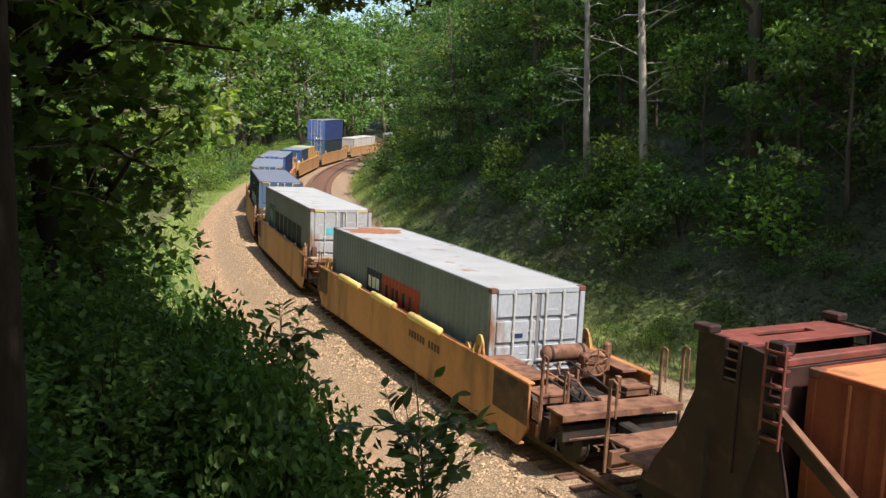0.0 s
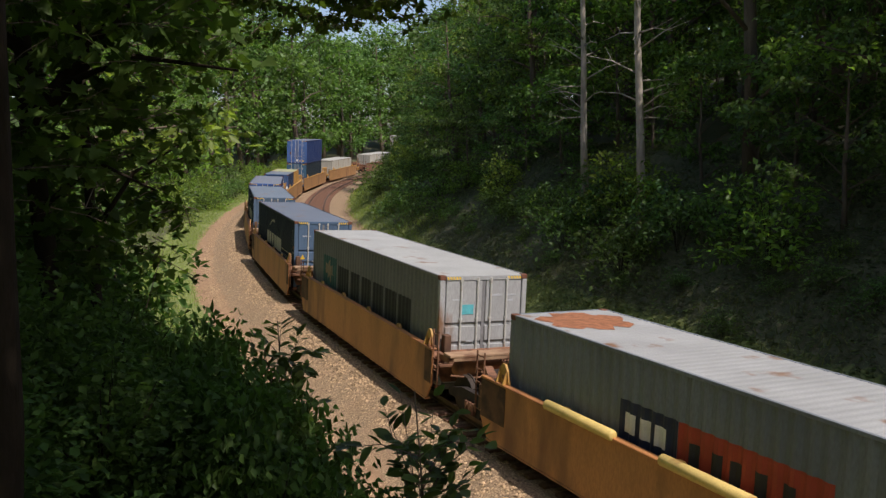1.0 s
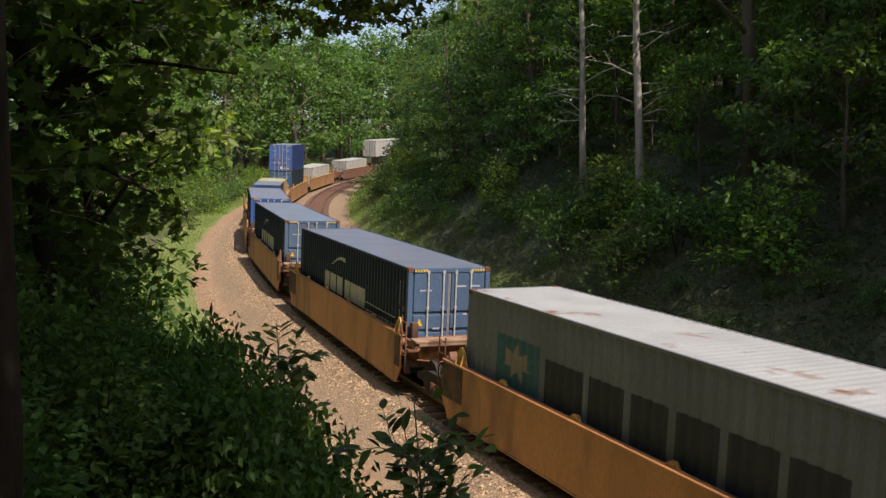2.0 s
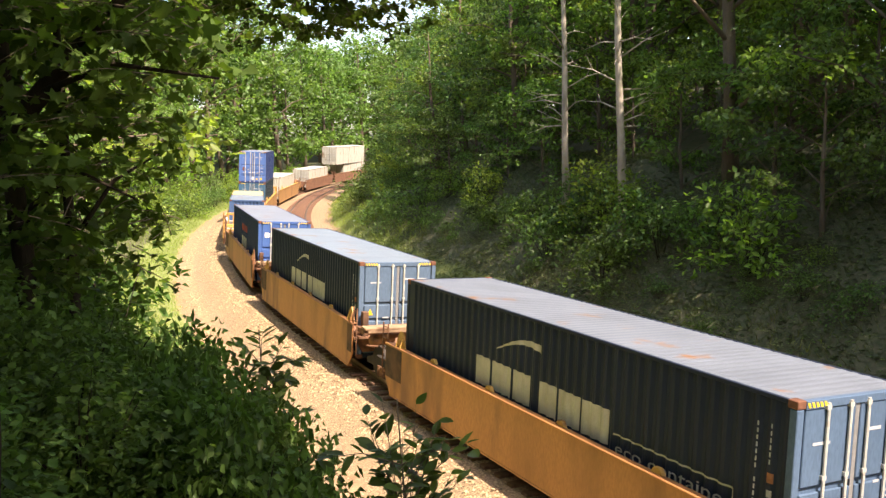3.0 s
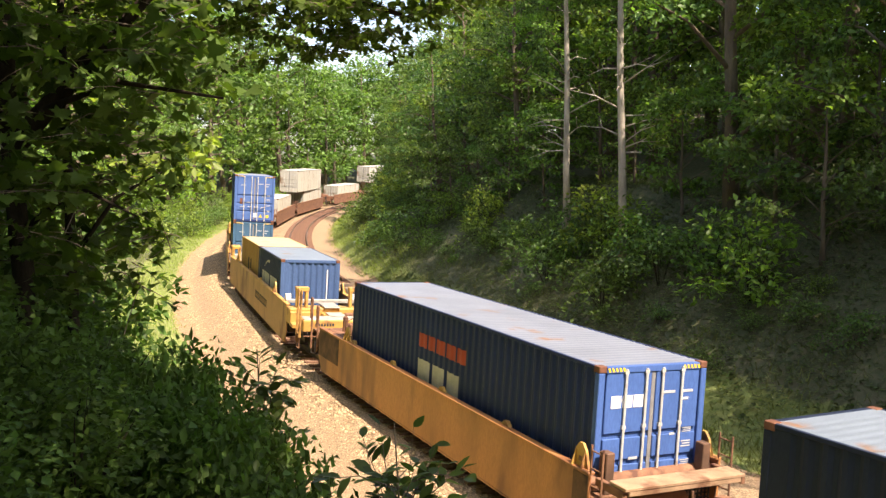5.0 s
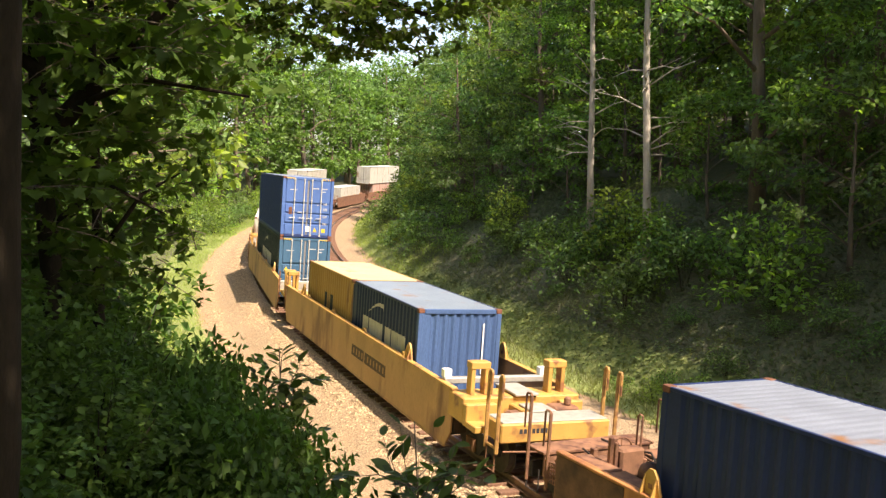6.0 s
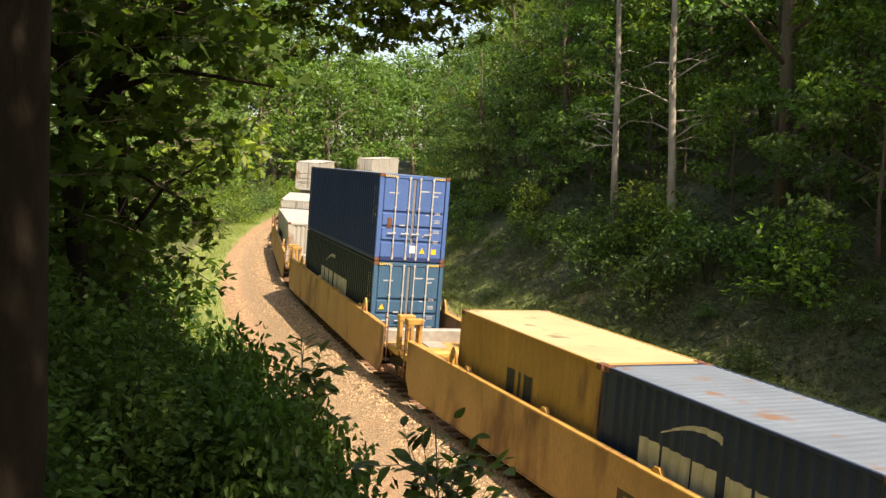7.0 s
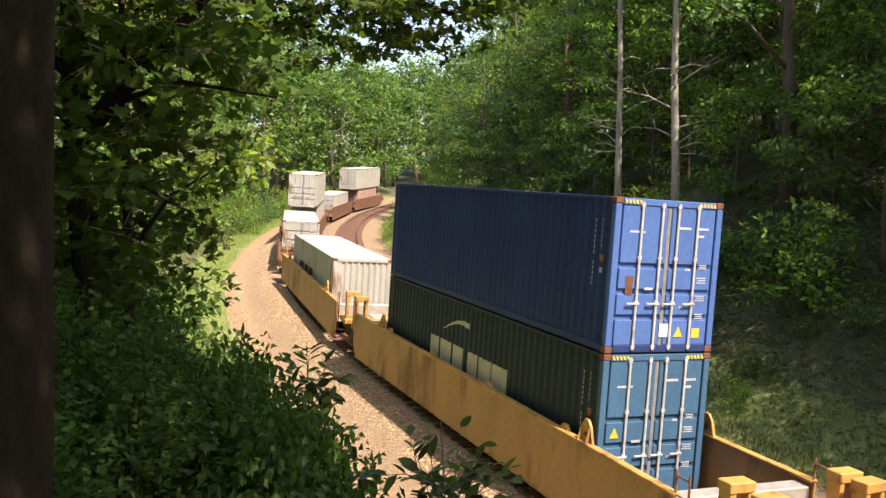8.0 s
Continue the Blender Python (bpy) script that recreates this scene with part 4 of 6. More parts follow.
        part("hose_rack", boxes((tip - side * 1.5 - 0.2, tip - side * 1.5 + 0.2, -0.3, 0.25, 1.06, 1.5), bevel=0.04), M["rust"], root)
        hood = tube(bmesh.new(), [(at + side * 0.75, -0.62, 1.32), (at + side * 0.75, -0.5, 1.32), (at + side * 0.75, 0.5, 1.32), (at + side * 0.75, 0.62, 1.32)], [0.2, 0.33, 0.33, 0.2], 14)
        part("hood", hood, deck_mat, root, "rounded rusty housing", smooth=True)
        for k, (dx, y, w, z) in enumerate(((1.35, 0.62, 0.26, 1.2), (1.75, -0.55, 0.3, 1.3), (2.2, 0.2, 0.22, 1.22), (2.5, -0.9, 0.2, 1.25))):
            part("valve_box", boxes((at + side * dx - w / 2, at + side * dx + w / 2, y - w / 2, y + w / 2, 1.04, z), bevel=0.03), M["grime"] if k % 2 else M["rust"], root)
        for y in (-0.45, 0.1, 0.5):
            part("pipe", tube(bmesh.new(), [(at + side * 0.4, y, 1.1), (at + side * 1.2, y + 0.1, 1.16), (at + side * 2.2, y - 0.05, 1.12), (tip - side * 0.2, y, 1.13)], 0.025, 6), M["rust"], root)
        for y in (-1.36, 1.36):
            part("side_rail", tube(bmesh.new(), [(at + side * 0.3, y, 1.05), (at + side * 0.3, y, 1.9), (at + side * 1.0, y, 1.95), (at + side * 1.0, y, 1.05)], 0.02, 6), M["rust"], root)
        part("uncoupling_rod", tube(bmesh.new(), [(tip + side * 0.08, -1.3, 0.72), (tip + side * 0.2, -0.3, 0.7), (tip + side * 0.2, 0.3, 0.74), (tip + side * 0.08, 1.3, 0.72)], 0.018, 6), M["rust"], root)
        part("coupler", boxes((tip, tip + side * 0.75, -0.13, 0.13, 0.66, 0.92) if side > 0 else (tip + side * 0.75, tip, -0.13, 0.13, 0.66, 0.92), bevel=0.04), M["grime"], root)
    for x in trucks:
        if x is not None:
            truck(root, x)
    for m, a in marks:
        part("painted_mark", boxes((a[0], a[1], Y + 0.021, Y + (0.030 if m == "stencil_tan" else 0.026), a[2], a[3])), M[m], root)
    return root


def old_end(root, ref, side):
    """The free end of an older well car: side plates, cross plank, brake gear and posts. ref: the container's end; side: -1 near, 1 far."""
    X = lambda *q: sorted(ref + side * v for v in q)
    Yv = lambda v: v * -side
    bx = lambda x0, x1, y0, y1, z0, z1: (*X(x0, x1), *sorted((Yv(y0), Yv(y1))), z0, z1)
    pt = lambda x, y, z: (ref + side * x, Yv(y), z)
    for y0, y1 in ((0.78, 1.42), (-1.42, -0.98)):
        part("side_plate", boxes(bx(0.15, 0.98, y0, y1, 1.40, 1.46), bx(1.04, 1.95, y0, y1, 1.40, 1.46), bx(0.2, 1.9, y0 + 0.02, y0 + 0.06, 1.05, 1.40), bevel=0.008), M["rust"], root, "rusty tread plate beside the end")
    for y0, y1 in ((0.62, 1.32), (-1.40, -0.75)):
        part("step_plate", boxes(bx(1.78, 2.46, y0, y1, 1.19, 1.24), bx(2.38, 2.44, y0, y1, 1.05, 1.19), bevel=0.008), M["rust"], root, "rusty step plate")
    part("cross_plank", boxes(bx(2.95, 3.56, -1.3, 1.47, 1.15, 1.20), bx(3.52, 3.56, -1.3, 1.47, 1.07, 1.15), bx(2.98, 3.03, -1.25, 1.4, 0.72, 1.15), bevel=0.006), M["rust"], root, "rusty crossover plank")
    part("end_plate", boxes(bx(3.30, 3.40, -1.3, 1.35, 0.62, 0.94), bevel=0.01), M["grime"], root)
    part("centre_well", boxes(bx(0.9, 2.9, -0.6, 0.6, 0.86, 0.98), bevel=0.01), M["grime"], root, "dark floor between the plates")
    part("hood", tube(bmesh.new(), [pt(0.55, -1.0, 1.52), pt(0.55, -0.9, 1.53), pt(0.55, 0.08, 1.53), pt(0.55, 0.18, 1.52)], [0.1, 0.19, 0.19, 0.1], 16), M["rust"], root, "rounded orange-brown reservoir", smooth=True)
    for y in (-0.8, 0.0):
        part("strap", tube(bmesh.new(), [pt(0.55, y - 0.03, 1.53), pt(0.55, y + 0.03, 1.53)], 0.2, 16), M["grime"], root)
    bm = bmesh.new()
    rim = [pt(1.6, -0.58 + 0.28 * math.cos(k * math.tau / 18), 1.56 + 0.28 * math.sin(k * math.tau / 18)) for k in range(19)]
    tube(bm, rim, 0.02, 6)
    for k in range(5):
        a = k * math.tau / 5 + 0.3
        tube(bm, [pt(1.57, -0.58, 1.56), pt(1.6, -0.58 + 0.27 * math.cos(a), 1.56 + 0.27 * math.sin(a))], 0.014, 5)
    part("brake_wheel", bm, M["rust"], root, "spoked rusty brake wheel")
    part("brake_housing", boxes(bx(1.25, 1.52, -0.85, -0.3, 1.2, 1.72), bx(1.35, 1.5, -1.0, -0.85, 1.3, 1.95), bevel=0.04), M["rust"], root)
    part("brake_bracket", boxes(bx(1.3, 1.42, -0.95, -0.88, 0.98, 1.85), bx(1.3, 1.42, -0.28, -0.2, 0.98, 1.5), bx(2.2, 2.32, -0.7, -0.6, 0.98, 1.45), bevel=0.01), M["rust"], root)
    part("brake_cylinder", tube(bmesh.new(), [pt(1.15, 0.0, 1.13), pt(1.2, 0.0, 1.13), pt(1.75, 0.05, 1.13), pt(1.8, 0.05, 1.13)], [0.08, 0.15, 0.15, 0.08], 12), M["grime"], root, smooth=True)
    part("valve_box", boxes(bx(2.0, 2.3, 0.1, 0.45, 0.98, 1.2), bevel=0.04), M["grime"], root)
    part("valve_box", boxes(bx(2.45, 2.7, -0.35, 0.05, 0.98, 1.14), bevel=0.03), M["rust"], root)
    for k, (y0, y1, z0, z1) in enumerate(((0.35, 0.5, 1.08, 1.2), (-0.1, 0.3, 1.3, 1.22), (-0.5, -0.45, 1.1, 1.35), (0.55, 0.2, 1.05, 1.3), (-0.3, 0.0, 1.4, 1.5))):
        part("pipe", tube(bmesh.new(), [pt(0.8, y0, z0), pt(1.4, (y0 + y1) / 2 + 0.12, z1 + 0.06), pt(2.1, y1 - 0.06, z0 + 0.05), pt(2.85, y1, z1 - 0.1)], 0.022, 6), M["rust"] if k % 2 else M["grime"], root)
    for k, (x, y, z) in enumerate(((2.70, 1.44, 2.12), (2.62, -1.44, 2.10), (3.28, -1.44, 2.28))):
        bm = tube(bmesh.new(), [pt(x, y, 0.6), pt(x, y, z - 0.03), pt(x + 0.03, y, z), pt(x + 0.14, y, z), pt(x + 0.17, y, z - 0.03), pt(x + 0.17, y, z - 0.7)], [0.034, 0.034, 0.026, 0.022, 0.022, 0.02], 6)
        part("handrail_post", bm, M["rust"], root, "rusty looped handrail post")
    part("handrail_post", tube(bmesh.new(), [pt(2.82, 1.0, 1.05), pt(2.82, 1.0, 1.8), pt(2.9, 1.0, 1.82), pt(2.95, 1.0, 1.78), pt(2.95, 1.0, 1.1)], 0.024, 6), M["rust"], root)
    for yv in (1.42, -1.42):
        bm = boxes(*[bx(2.36 + 0.07 * q, 2.375 + 0.07 * q, yv - 0.012, yv + 0.012, 0.76, 1.16) for q in range(6)])
        for q in range(6):
            box(bm, *bx(2.36, 2.725, yv - 0.010, yv + 0.010, 0.77 + 0.075 * q, 0.783 + 0.075 * q))
        part("step_mesh", bm, M["rust"], root, "rusty open mesh step")
        part("side_step", tube(bmesh.new(), [pt(2.9, yv, 0.9), pt(2.9, yv, 0.45), pt(3.3, yv, 0.45), pt(3.3, yv, 0.9)], 0.02, 6), M["grime"], root)
    part("uncoupling_rod", tube(bmesh.new(), [pt(3.62, -1.3, 0.74), pt(3.7, -0.35, 0.72), pt(3.7, 0.3, 0.78), pt(3.62, 1.35, 0.76)], 0.018, 6), M["rust"], root)
    part("coupler", boxes(bx(3.4, 4.05, -0.14, 0.14, 0.66, 0.92), bx(3.9, 4.2, -0.24, 0.2, 0.62, 0.96), bevel=0.04), M["grime"], root)
    part("air_hose", tube(bmesh.new(), [pt(3.4, 0.35, 0.8), pt(3.7, 0.4, 0.55), pt(3.95, 0.3, 0.4), pt(4.15, 0.2, 0.5)], 0.03, 6), M["grime"], root)


G = 1.75  # half the gap at an articulated joint
old = [("A", 0, G - 0.65, False, False, (-1.95, C40 + G)), ("B", G - 0.65, G - 0.65, False, False, (None, C40 + G)), ("C", G - 0.65, G - 0.65, False, False, (None, C40 + G)),
       ("D", G - 0.65, G - 0.65, False, False, (None, C40 + G)), ("E", G - 0.65, 0, False, False, (None, C40 + 1.95))]
for key, nl, fl, ne, fe, tk in old:
    free = {"A": -1, "E": 1}.get(key)
    car = well_car("ochre-yellow painted well car unit with rusty brown end decks", -2.3 if key == "A" else -0.25, C40 + (2.3 if key == "E" else 0.65), M["ochre"], M["rust"], nl, fl, True, ne, fe, tk, hi=1.42,
                   marks=[("gusset", (2.1 + k * 0.19, 2.23 + k * 0.19, 0.93, 1.12)) for k in range(11) if k != 4] if key == "A" else [], free=free)
    if free:
        old_end(car, 0.0 if free < 0 else C40, free)
        part("draft_sill", boxes((-3.4, -1.9, -0.42, 0.42, 0.55, 0.86) if free < 0 else (C40 + 1.9, C40 + 3.4, -0.42, 0.42, 0.55, 0.86), bevel=0.03), M["grime"], car)
        part("end_deck", boxes((-0.6, 0.3, -1.43, 1.43, 0.9, 0.98) if free < 0 else (C40 - 0.3, C40 + 0.6, -1.43, 1.43, 0.9, 0.98), bevel=0.01), M["rust"], car)
    if key == "A":
        for u0, u1 in ((8.3, 10.35), (5.18, 7.11), (2.03, 4.07)):
            part("edge_cover", tube(bmesh.new(), [(u0, 1.49, 1.5), (u0 + 0.03, 1.49, 1.5), (u1 - 0.03, 1.49, 1.5), (u1, 1.49, 1.5)], [0.07, 0.10, 0.10, 0.07], 10), M["cover_yellow"], car, "rounded pale yellow cover on the sill's edge", smooth=True)
    ride(car, UNITS[key], C40)


def stands(root, x, mat_, y_=1.08, z0=1.06, z1=2.08):
    """A pair of yellow portal stands for the interbox connectors."""
    for y in (-y_, y_):
        bm = bmesh.new()
        box(bm, x - 0.13, x + 0.13, y - 0.22, y - 0.12, z0, z1 - 0.16, 0.01)
        box(bm, x - 0.13, x + 0.13, y + 0.12, y + 0.22, z0, z1 - 0.16, 0.01)
        box(bm, x - 0.15, x + 0.15, y - 0.24, y + 0.24, z1 - 0.16, z1, 0.015)
        part("portal_stand", bm, mat_, root, "bright yellow portal stand")


def new_end(root):
    """The free end of the newer well car: a deep yellow deck box, a worn walkway, a box beam across the end and tall posts."""
    by = M["bright_yellow"]
    part("deck_box", boxes((-3.76, -2.92, -1.5, 1.5, 0.92, 1.5), bevel=0.025), by, root, "bright yellow deck box")
    for y0, y1 in ((0.74, 1.5), (-1.5, -0.9)):
        part("deck_wing", boxes((-3.95, -3.75, y0, y1, 0.9, 1.40), bevel=0.02), by, root)
        part("side_step", boxes((-4.45, -3.95, y0 + 0.35 if y0 > 0 else y0, y1 if y0 > 0 else y1 - 0.25, 0.9, 1.04), bevel=0.015), by, root)
    part("deck_web", boxes((-3.1, -2.3, -1.40, 1.40, 0.5, 0.92), bevel=0.02), M["grime"], root)
    stands(root, -3.38, by, 1.0, 1.5, 2.26)
    part("white_crossbeam", boxes((-2.42, -2.22, -1.40, 1.40, 1.50, 1.64), bevel=0.015), M["galv"], root, "weathered white cross beam")
    for y in (1.3, -1.3):
        part("beam_stop", boxes((-2.36, -2.16, y - 0.1, y + 0.1, 1.64, 1.84), bevel=0.012), M["white_mark"], root, "white painted stop block")
    part("walkway", boxes((-3.85, -2.75, -0.36, 0.24, 1.53, 1.58), bevel=0.008), M["galv"], root, "pale worn walkway plate")
    for x in (-3.7, -3.0):
        part("walkway_foot", boxes((x - 0.04, x + 0.04, -0.3, 0.18, 1.5, 1.53)), M["rust"], root)
    part("walkway", boxes((-4.65, -4.0, -0.36, 0.24, 1.37, 1.41), bevel=0.008), M["galv"], root, "pale worn walkway plate")
    part("draft_box", boxes((-4.5, -3.7, -0.4, 0.34, 0.86, 1.36), bevel=0.03), by, root)
    part("end_box_beam", boxes((-5.3, -4.5, -1.36, 1.30, 0.92, 1.335), bevel=0.03), by, root, "yellow box beam across the end")
    part("beam_cover", boxes((-5.26, -4.54, -1.31, 1.25, 1.338, 1.362), bevel=0.008), M["galv"], root, "pale worn cover plate")
    for k in range(7):
        part("painted_mark", boxes((-5.305, -5.299, 0.80 - 0.1 * k, 0.87 - 0.1 * k, 1.12, 1.22)), M["dark_mark"], root)
    for y in (-1.45, 1.42):
        for x in (-4.84, -5.36):
            part("handrail_post", tube(bmesh.new(), [(x, y, 0.75), (x, y, 2.36), (x - 0.02, y, 2.4), (x - 0.1, y, 2.4), (x - 0.12, y, 2.36), (x - 0.12, y, 1.9)], [0.045, 0.045, 0.035, 0.03, 0.03, 0.026], 6), M["post_yellow"], root, "scuffed yellow-brown handrail post")
        part("side_rail", tube(bmesh.new(), [(-4.84, y, 0.85), (-5.36, y, 0.85)], 0.03, 6), M["post_yellow"], root)
        part("stirrup", tube(bmesh.new(), [(-4.9, y, 0.85), (-4.9, y, 0.35), (-5.3, y, 0.35), (-5.3, y, 0.85)], 0.02, 6), M["rust"], root)
    part("brake_gear", boxes((-4.45, -4.0, -1.1, -0.45, 1.0, 1.4), (-4.35, -4.2, -0.95, -0.8, 1.4, 1.6), bevel=0.04), M["rust"], root, "rusty brake gear")
    part("brake_gear", boxes((-4.4, -4.05, 0.3, 0.62, 1.0, 1.3), bevel=0.05), M["rust"], root, "rusty brake gear")
    part("uncoupling_rod", tube(bmesh.new(), [(-5.42, 1.3, 0.8), (-5.5, 0.4, 0.78), (-5.5, -0.3, 0.82), (-5.42, -1.3, 0.8)], 0.02, 6), M["rust"], root)
    part("coupler", boxes((-5.75, -5.2, -0.14, 0.14, 0.66, 0.9), (-6.0, -5.7, -0.2, 0.24, 0.62, 0.94), bevel=0.04), M["grime"], root)


for key, nl, fl, ne, fe, tk in (("F", 0, 1.0, False, False, (-3.5, C40 + 3.9)), ("G", 1.0, 1.2, False, False, (None, C40 + 4.1)), ("H", 1.2, 2.3, False, True, (None, C40 + 3.9))):
    car = well_car("bright ochre-yellow 53-foot well car unit with yellow end decks", -3.1 if key == "F" else -2.6, C40 + 2.7, M["yellow"], M["bright_yellow"], nl, fl, True, ne, fe, tk, free=-1 if key == "F" else None,
                   marks=[("dark_panel", (1.66, 3.62, 0.68, 1.02)), ("dark_panel", (3.72, 4.98, 0.68, 1.02))] + [("stencil_tan", (1.79 + k * 0.29, 1.89 + k * 0.29, 0.76, 0.94)) for k in (0, 1, 2, 3, 4, 5, 7, 8, 9, 10)] if key == "F" else [])
    if key == "F":
        new_end(car)
    else:
        stands(car, -3.5, M["bright_yellow"])
    if not fe:
        stands(car, C40 + 3.3, M["bright_yellow"])
    if key != "F":
        part("white_crossbeam", boxes((-2.55, -2.2, -1.4, 1.4, 1.0, 1.45), bevel=0.02), M["galv"], car, "weathered white cross beam")
    for a, b in ((-3.75, -2.6), (C40 + 2.7, C40 + 3.5))[1 if key == "F" else 0:]:
        part("deck_plate", boxes((a, b, -1.35, 1.35, 0.90, 1.08), bevel=0.02), M["bright_yellow"], car, "bright yellow deck plate")
        part("walkway", boxes((a + 0.1, b - 0.05, -0.3, 0.3, 1.084, 1.12), bevel=0.01), M["galv"], car, "pale worn walkway plate")
    ride(car, UNITS[key], C40)
for s, L in ((145.0, C40), (162.5, 16.15), (190.0, C40), (208.0, 16.15)):
    e = 1.2 if L > 14 else 2.6
    car = well_car("brown painted well car with a low sill", -e, L + e, M["rust"], M["rust"], 1.6, 1.6, False, True, True, (-e - 0.6, L + e + 0.6), L=L)
    ride(car, s, L)


def brown_car():
    """A brown car with a tall braced end frame and ladders, carrying a ribbed orange box; plates coloured as shaded,
    top plates and ladders as sunlit.
    """
    root = tagged(new("freight_car"), "brown freight car, shade-darkened, with a tall braced end frame and ladders", "freight car")
    L, br = 15.3, M["brown"]
    for y in (1.44, -1.44):
        o = 1 if y > 0 else -1
        part("side_sill", sill(0.0, L, y, hi=1.5), br, root)
        bm = bmesh.new()
        prism(bm, [(13.3, 0.85), (16.2, 0.85), (15.98, 1.3), (15.6, 1.82), (15.25, 2.62), (15.27, 2.88), (13.75, 2.88), (13.75, 2.3)], "y", y - 0.04, y + 0.04)
        prism(bm, [(14.76, 2.88), (15.27, 2.88), (15.27, 3.5), (14.76, 3.5)], "y", y - 0.04, y + 0.04)
        prism(bm, [(13.95, 2.88), (14.5, 2.88), (14.5, 3.46), (14.3, 3.46), (13.95, 3.40)], "y", y - 0.04, y + 0.04)
        frame_ = part("end_frame", bm, br, root, "tall brown end frame plate, darkened as shaded")
        for k in range(5):
            part("rung", tube(bmesh.new(), [(14.5, y, 2.92 + 0.14 * k), (14.76, y, 2.92 + 0.14 * k)], 0.016, 6), M["rust"], frame_)
        part("post", boxes((14.44, 14.50, y - 0.07, y + 0.07, 1.6, 3.5), bevel=0.01), br, frame_)
        bm = bmesh.new()
        for xx in (13.66, 13.98):
            tube(bm, [(xx, y + 0.12 * o, 2.2), (xx, y + 0.12 * o, 3.62)], 0.022, 6)
        for k in range(6):
            box(bm, 13.66, 13.98, y + 0.05 * o - 0.05, y + 0.05 * o + 0.09, 2.3 + 0.24 * k, 2.33 + 0.24 * k)
        part("ladder", bm, M["brown_lit"], root, "side ladder with flat rungs in sunlit red-brown")
        part("corner_lug", boxes((15.0, 15.34, y - 0.14, y + 0.1, 3.5, 3.62), bevel=0.02), br, root)
        part("corner_lug", boxes((13.72, 13.98, y - 0.14, y + 0.1, 3.46, 3.64), bevel=0.02), br, root)
        bm = bmesh.new()
        prism(bm, [(13.95, 2.74), (13.8, 2.74), (11.9, 1.5), (12.2, 1.5), (13.95, 2.55)], "y", y - 0.03, y + 0.03)
        box(bm, 13.78, 13.98, y - 0.08, y + 0.08, 2.55, 2.80, 0.015)
        part("brace", bm, br, root)
        flange = bmesh.new()
        prism(flange, [(13.84, 2.78), (11.9, 1.53), (11.9, 1.50), (13.84, 2.745)], "y", y - 0.06, y + 0.06)
        part("brace_flange", flange, M["rust"], root, "worn rusty brace flange")
        part("hose", tube(bmesh.new(), [(14.9, y + 0.1 * o, 0.9), (14.88, y + 0.12 * o, 1.5), (14.92, y + 0.1 * o, 2.1)], 0.03, 6), M["grime"], root)
        part("hose", tube(bmesh.new(), [(14.2, y + 0.1 * o, 0.9), (14.22, y + 0.14 * o, 1.4), (13.95, y + 0.12 * o, 2.4)], 0.03, 6), M["grime"], root)
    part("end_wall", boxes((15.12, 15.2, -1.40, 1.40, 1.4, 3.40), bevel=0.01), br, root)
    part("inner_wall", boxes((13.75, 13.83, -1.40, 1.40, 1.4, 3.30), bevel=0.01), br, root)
    part("top_plate", boxes((15.02, 15.3, -1.40, 1.40, 3.40, 3.46), (14.45, 14.8, -1.40, 1.40, 3.40, 3.46), (14.8, 15.02, 0.74, 1.40, 3.40, 3.46), (14.8, 15.02, -1.40, -0.55, 3.40, 3.46), bevel=0.01), M["brown_lit"], root, "top plate with a slot, in sunlit red-brown")
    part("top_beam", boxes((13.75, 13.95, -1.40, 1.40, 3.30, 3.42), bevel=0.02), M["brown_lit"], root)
    part("deck", boxes((13.6, 16.9, -1.38, 1.38, 0.95, 1.03), bevel=0.02), M["rust"], root)
    part("end_platform", boxes((16.95, 17.55, -0.6, 1.1, 1.0, 1.06), (17.05, 17.15, -1.4, 1.4, 0.7, 1.0), bevel=0.01), M["rust"], root, "rusty end platform")
    for y in (1.43, -1.43):
        part("handrail_post", tube(bmesh.new(), [(17.18, y, 0.6), (17.18, y, 2.2), (17.1, y, 2.24), (17.0, y, 2.2), (17.0, y, 1.6)], [0.034, 0.034, 0.026, 0.024, 0.022], 6), M["rust"], root, "rusty handrail post")
    part("coupler", boxes((16.8, 17.6, -0.14, 0.14, 0.66, 0.92), (17.55, 17.9, -0.2, 0.24, 0.62, 0.96), bevel=0.04), M["grime"], root)
    part("air_hose", tube(bmesh.new(), [(17.1, -0.35, 0.8), (17.5, -0.4, 0.5), (17.75, -0.3, 0.4), (17.95, -0.2, 0.5)], 0.03, 6), M["grime"], root)
    for k in range(4):
        part("cross_beam", boxes((2 + 3.4 * k, 2.3 + 3.4 * k, -1.42, 1.42, 0.2, 0.31), bevel=0.01), M["grime"], root)
    truck(root, 15.6)
    truck(root, -0.4)
    return root


ride(brown_car(), -24.72, 15.3, over=0.3)
box_o = container("ribbed orange box with shade-dark sides and a sunlit-bright roof", P["orange"], P["orange_roof"], length=12.192, high=2.896 + 0.12, hazard=False)
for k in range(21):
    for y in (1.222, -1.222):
        part("rib", boxes((0.35 + 0.56 * k, 0.39 + 0.56 * k, y - 0.012, y + 0.012, 0.16, 2.93)), P["orange_rib"], box_o, "paler orange vertical rib")
ride(box_o, -24.72 + 1.36, C40, z=FLOOR)

# -- motion --
# metres that the train has gone at every half second
GONE = [0.00, 6.46, 13.00, 19.85, 26.73, 33.35, 39.95, 46.80, 53.77, 60.63, 67.28, 73.83, 80.44, 87.17, 93.92, 100.64, 107.35]


